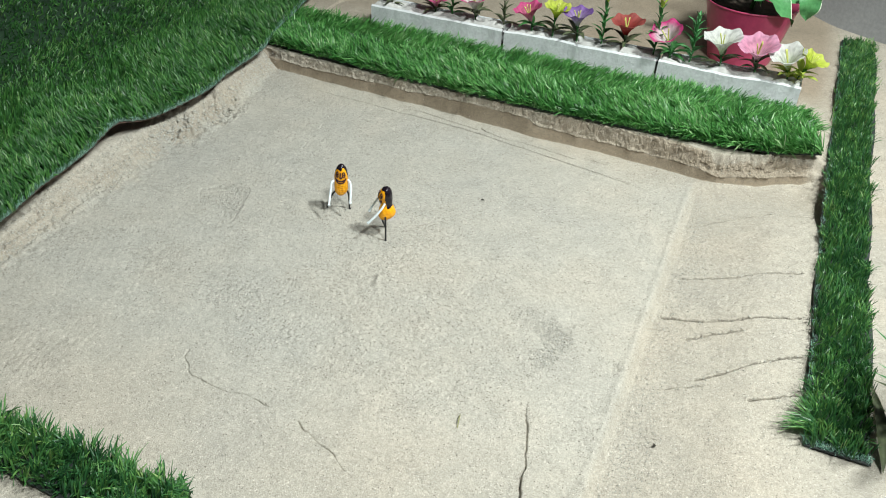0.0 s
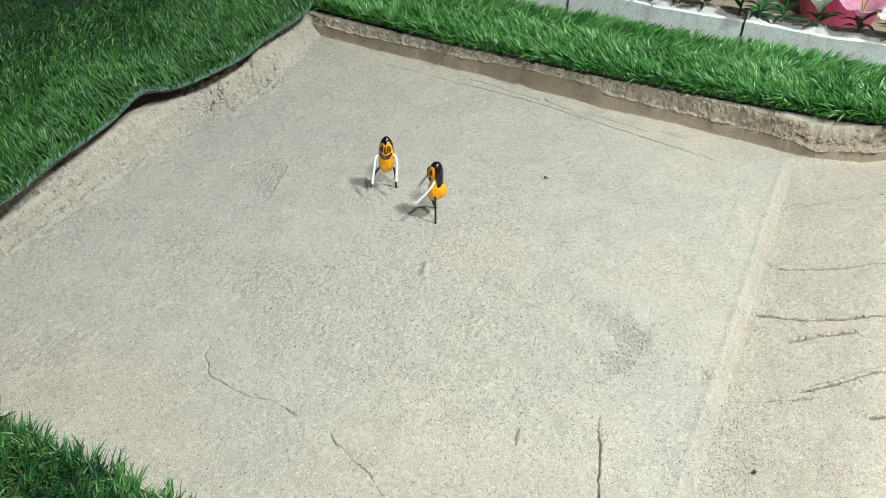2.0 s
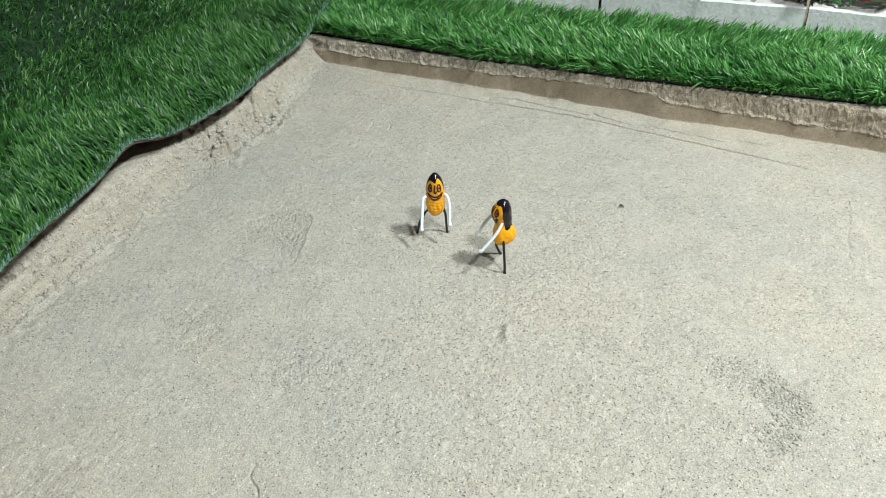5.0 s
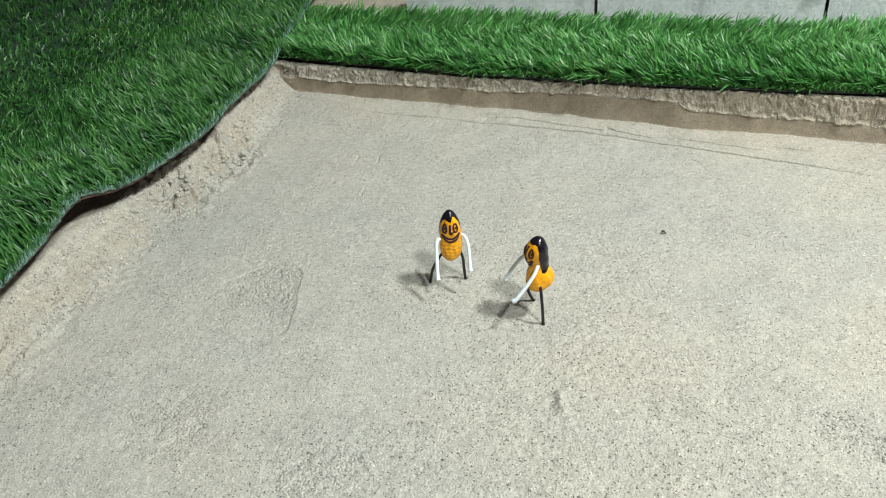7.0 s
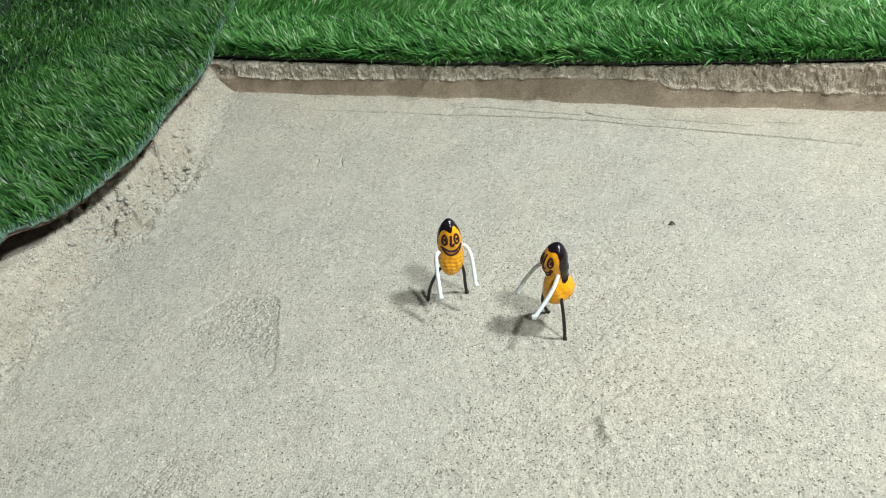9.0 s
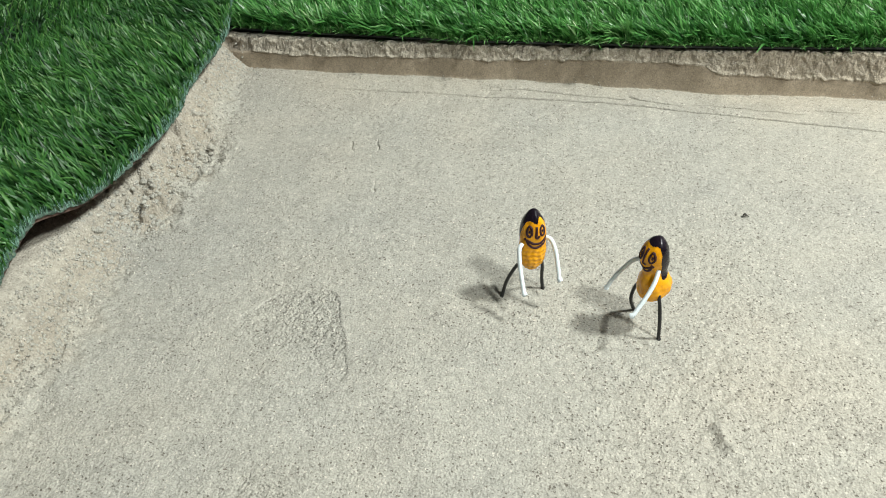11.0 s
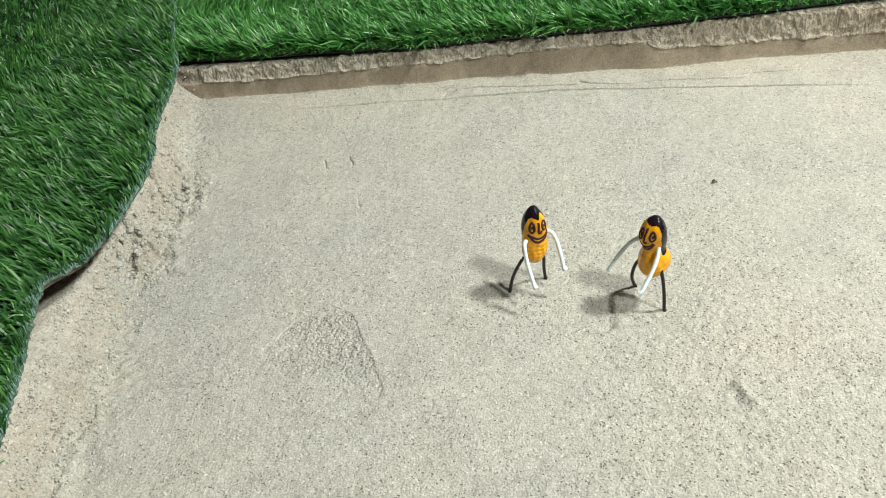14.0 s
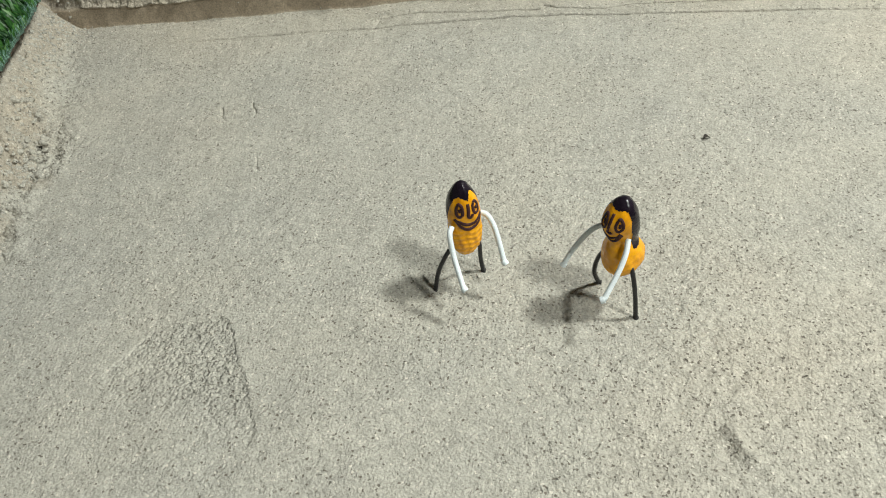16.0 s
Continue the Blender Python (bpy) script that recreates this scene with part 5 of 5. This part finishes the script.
peanut("waisted orange painted peanut figurine bending forward on black legs",
       [(-0.4254, 0.8640, 0.0243), (-0.4228, 0.8668, 0.0355), (-0.4238, 0.8668, 0.0478), (-0.4257, 0.8660, 0.0595), (-0.4242, 0.8664, 0.0738)],
       (0.0128, 0.0130, 0.0113, 0.0073, 0.0096, 0.0104, 0.0088), (-0.766, -0.643),
       [(-180, 0.52), (-130, 0.50), (-92, 0.46), (-78, 0.50), (-72, 0.80), (-62, 0.92), (-45, 0.945), (-20, 0.94), (0, 0.925), (20, 0.922), (45, 0.93), (62, 0.915), (72, 0.84), (75, 0.62), (77, 0.44), (90, 0.420), (106, 0.445), (122, 0.49), (140, 0.47), (180, 0.52)],
       [(0.0010, True, [(21, 0.795), (26, 0.84), (35, 0.858), (44, 0.825), (47, 0.780), (40, 0.745), (31, 0.730), (23, 0.755)]), (0.0010, False, [(34, 0.815), (37, 0.793), (34, 0.775)]),
        (0.0010, True, [(-36, 0.79), (-31, 0.85), (-23, 0.875), (-15, 0.84), (-13, 0.785), (-18, 0.735), (-26, 0.722), (-33, 0.745)]), (0.0010, False, [(-24, 0.822), (-21, 0.795), (-23, 0.772)]),
        (0.0010, False, [(2, 0.890), (0, 0.80), (-4, 0.715), (-6, 0.690), (3, 0.680), (9, 0.705)]),
        (0.0011, False, [(-46, 0.675), (-32, 0.595), (-12, 0.545), (10, 0.555), (28, 0.615), (38, 0.680)]),
        (0.0011, False, [(-46, 0.672), (-26, 0.635), (-4, 0.602), (14, 0.618), (38, 0.680)]), (0.0010, False, [(31, 0.695), (43, 0.662)])],
       [(W, 0.00150, [(-0.4330, 0.8705, 0.0535), (-0.4385, 0.8725, 0.0490), (-0.4443, 0.8742, 0.0405), (-0.4495, 0.8748, 0.0315), (-0.4534, 0.8746, 0.0235)], (-0.0006, -0.0002, -0.0012)),
        (W, 0.00155, [(-0.4225, 0.8590, 0.0520), (-0.4246, 0.8540, 0.0462), (-0.4290, 0.8487, 0.0388), (-0.4338, 0.8443, 0.0325), (-0.4376, 0.8408, 0.0275)], (-0.0018, 0.0002, -0.0006)),
        (B, 0.00130, [(-0.4310, 0.8740, 0.0320), (-0.4342, 0.8765, 0.0235), (-0.4355, 0.8785, 0.0120), (-0.4332, 0.8805, 0.0030), (-0.4315, 0.8812, -0.0008)], (0.0010, -0.0004, 0.0004)),
        (B, 0.00130, [(-0.4205, 0.8565, 0.0340), (-0.4190, 0.8540, 0.0245), (-0.4178, 0.8524, 0.0120), (-0.4172, 0.8515, -0.0010)], (0.0003, -0.0003, 0.0012))], 0.3)


# ---- litter and loose grains ----
def fragment(words, x, y, turn, length, width, mat, name="leaf_fragment"):
    ob = part(name, leaf_mesh(length, width, 0.5, mat, 0.5))
    ob.matrix_world = pose(x, y, float(ground_z(x, y)) + 0.0012, 0, 0, turn)
    return tagged(ob, words, "debris")


fragment("small dark leaf fragment lying on the sand", -0.338, 1.006, 20, 0.0055, 0.0024, CHIP)
fragment("small dark leaf fragment lying on the sand", -0.012, 0.642, 70, 0.0055, 0.0030, CHIP)
fragment("fallen yellow-green grass blade on the sand", -0.205, 0.594, -78, 0.022, 0.0003, STRAW, "grass_blade")


def loose_grains():
    """Crumbs of sand on the rough patches, the banks' feet and, thinly, all over the floor."""
    rs = np.random.RandomState(77)
    xs, ys, ss = [], [], []
    for px, py, r in PATCHES:
        n = int(r * r * 170000)
        a, d = rs.uniform(0, 6.28, n), r * np.sqrt(rs.uniform(0, 1, n))
        xs.append(px + d * np.cos(a)), ys.append(py + d * np.sin(a)), ss.append(rs.uniform(0.0005, 0.0011, n))
    for px, py, r in ((-0.160, 0.770, 0.020), (-0.146, 0.752, 0.020), (-0.152, 0.722, 0.014)):
        n = int(r * r * 620000)
        a, d = rs.uniform(0, 6.28, n), r * np.sqrt(rs.uniform(0, 1, n))
        xs.append(px + d * np.cos(a)), ys.append(py + d * np.sin(a)), ss.append(rs.uniform(0.0005, 0.0013, n))
    x, y = rs.uniform(-0.72, -0.61, 900), rs.uniform(0.78, 0.89, 900)
    kept = rough_mask(x, y) > 0.9
    xs.append(x[kept]), ys.append(y[kept]), ss.append(rs.uniform(0.0005, 0.0011, kept.sum()))
    n = 3000
    xs.append(rs.normal(-0.035, 0.018, n)), ys.append(rs.uniform(0.50, 1.17, n)), ss.append(rs.uniform(0.0004, 0.0011, n))
    n = 1500
    xs.append(rs.uniform(-0.05, 0.12, n)), ys.append(rs.uniform(0.50, 1.22, n)), ss.append(rs.uniform(0.0004, 0.0010, n))
    n = 13000
    x, y = rs.uniform(-0.83, 0.12, n), rs.uniform(0.42, 1.24, n)
    xs.append(x), ys.append(y), ss.append(rs.uniform(0.0003, 0.0008, n))
    n = 900
    x = rs.uniform(-0.85, 0.10, n)
    xs.append(x), ys.append(bank_y(x) + np.where(rs.rand(n) < 0.6, rs.normal(0.010, 0.003, n), rs.normal(-0.004, 0.003, n))), ss.append(rs.uniform(0.0004, 0.0011, n))
    n = 1500
    y = rs.uniform(0.5, 1.27, n)
    xs.append(side_x(y) + rs.normal(-0.004, 0.012, n)), ys.append(y), ss.append(rs.uniform(0.0005, 0.0015, n))
    n = 1100
    y = rs.uniform(0.88, 1.25, n)
    xs.append(side_x(y) + rs.normal(-0.008, 0.010, n)), ys.append(y), ss.append(0.0006 + 0.0020 * rs.uniform(0, 1, n) ** 2)
    n = 4600
    y = rs.uniform(0.5, 0.93, n)
    xs.append(side_x(y) - 0.042 * (rs.choice([0.02, 0.36, 0.70], n) - 0.10 * field(y, y * 0, 0.11, 53)) + rs.normal(0, 0.0028, n)), ys.append(y), ss.append(0.0004 + 0.0014 * rs.uniform(0, 1, n) ** 2)
    # spoil beside the scored lines
    for pts, deep in SCORES[:7]:
        a, b = np.array(pts[:-1]), np.array(pts[1:])
        n = int(9000 * deep)
        k, f = rs.randint(0, len(a), n), rs.uniform(0, 1, (n, 1))
        q = a[k] * (1 - f) + b[k] * f + rs.normal(0, 0.0034, (n, 2))
        xs.append(q[:, 0]), ys.append(q[:, 1]), ss.append(0.0004 + 0.0011 * rs.uniform(0, 1, n) ** 2)
    # clods fallen from the side bank
    for px, py, r, n in ((-0.815, 1.060, 0.010, 150), (-0.818, 1.066, 0.014, 120), (-0.840, 0.985, 0.012, 90), (-0.822, 0.955, 0.012, 90), (-0.836, 1.015, 0.013, 70), (-0.838, 0.945, 0.016, 90), (-0.832, 1.12, 0.014, 40), (-0.84, 0.99, 0.02, 60)):
        xs.append(rs.normal(px, r * 0.7, n)), ys.append(rs.normal(py, r * 1.2, n)), ss.append(0.0008 + 0.0030 * rs.uniform(0, 1, n) ** 3)
    x, y, s = map(np.concatenate, (xs, ys, ss))
    z = ground_z(x, y) + s * np.where(s > 0.0013, -0.35, 0.15)
    # rounded, lumpy bits: an octahedron split once
    octa = np.array([(1, 0, 0), (-1, 0, 0), (0, 1, 0), (0, -1, 0), (0, 0, 1), (0, 0, -1)], float)
    tri = [(0, 2, 4), (2, 1, 4), (1, 3, 4), (3, 0, 4), (2, 0, 5), (1, 2, 5), (3, 1, 5), (0, 3, 5)]
    ball, fine, mid = [tuple(v) for v in octa], [], {}
    for f in tri:
        m = []
        for i, j in ((0, 1), (1, 2), (2, 0)):
            key = tuple(sorted((f[i], f[j])))
            if key not in mid:
                w = octa[f[i]] + octa[f[j]]
                mid[key] = len(ball)
                ball.append(tuple(w / np.linalg.norm(w)))
            m.append(mid[key])
        fine += [(f[0], m[0], m[2]), (f[1], m[1], m[0]), (f[2], m[2], m[1]), tuple(m)]
    ball = np.array(ball)
    vs, fs, start = [], [], 0
    for pick, shape, faces in ((s < 0.0011, octa, np.array(tri)), (s >= 0.0011, ball, np.array(fine))):
        x_, y_, z_, s_ = x[pick], y[pick], z[pick], s[pick]
        n, k = len(x_), len(shape)
        a = rs.uniform(0, 6.28, n)
        jit = (shape[None] * rs.uniform(0.75, 1.2, (n, k, 1)) + rs.normal(0, 0.10, (n, k, 3))) * s_[:, None, None] * np.array([1.1, 0.9, 0.8])
        ca, sa = np.cos(a)[:, None], np.sin(a)[:, None]
        v = np.stack([jit[..., 0] * ca - jit[..., 1] * sa + x_[:, None], jit[..., 0] * sa + jit[..., 1] * ca + y_[:, None], jit[..., 2] + z_[:, None]], -1)
        vs.append(v.reshape(-1, 3)), fs.append((start + (np.arange(n) * k)[:, None, None] + faces[None]).reshape(-1, 3))
        start += n * k
    ob = part("sand_crumbs", mesh_of("sand_crumbs", np.concatenate(vs), np.concatenate(fs), SAND))
    return tagged(ob, "loose crumbs of pale sand on the floor and banks", "sand", kind="stuff")


loose_grains()
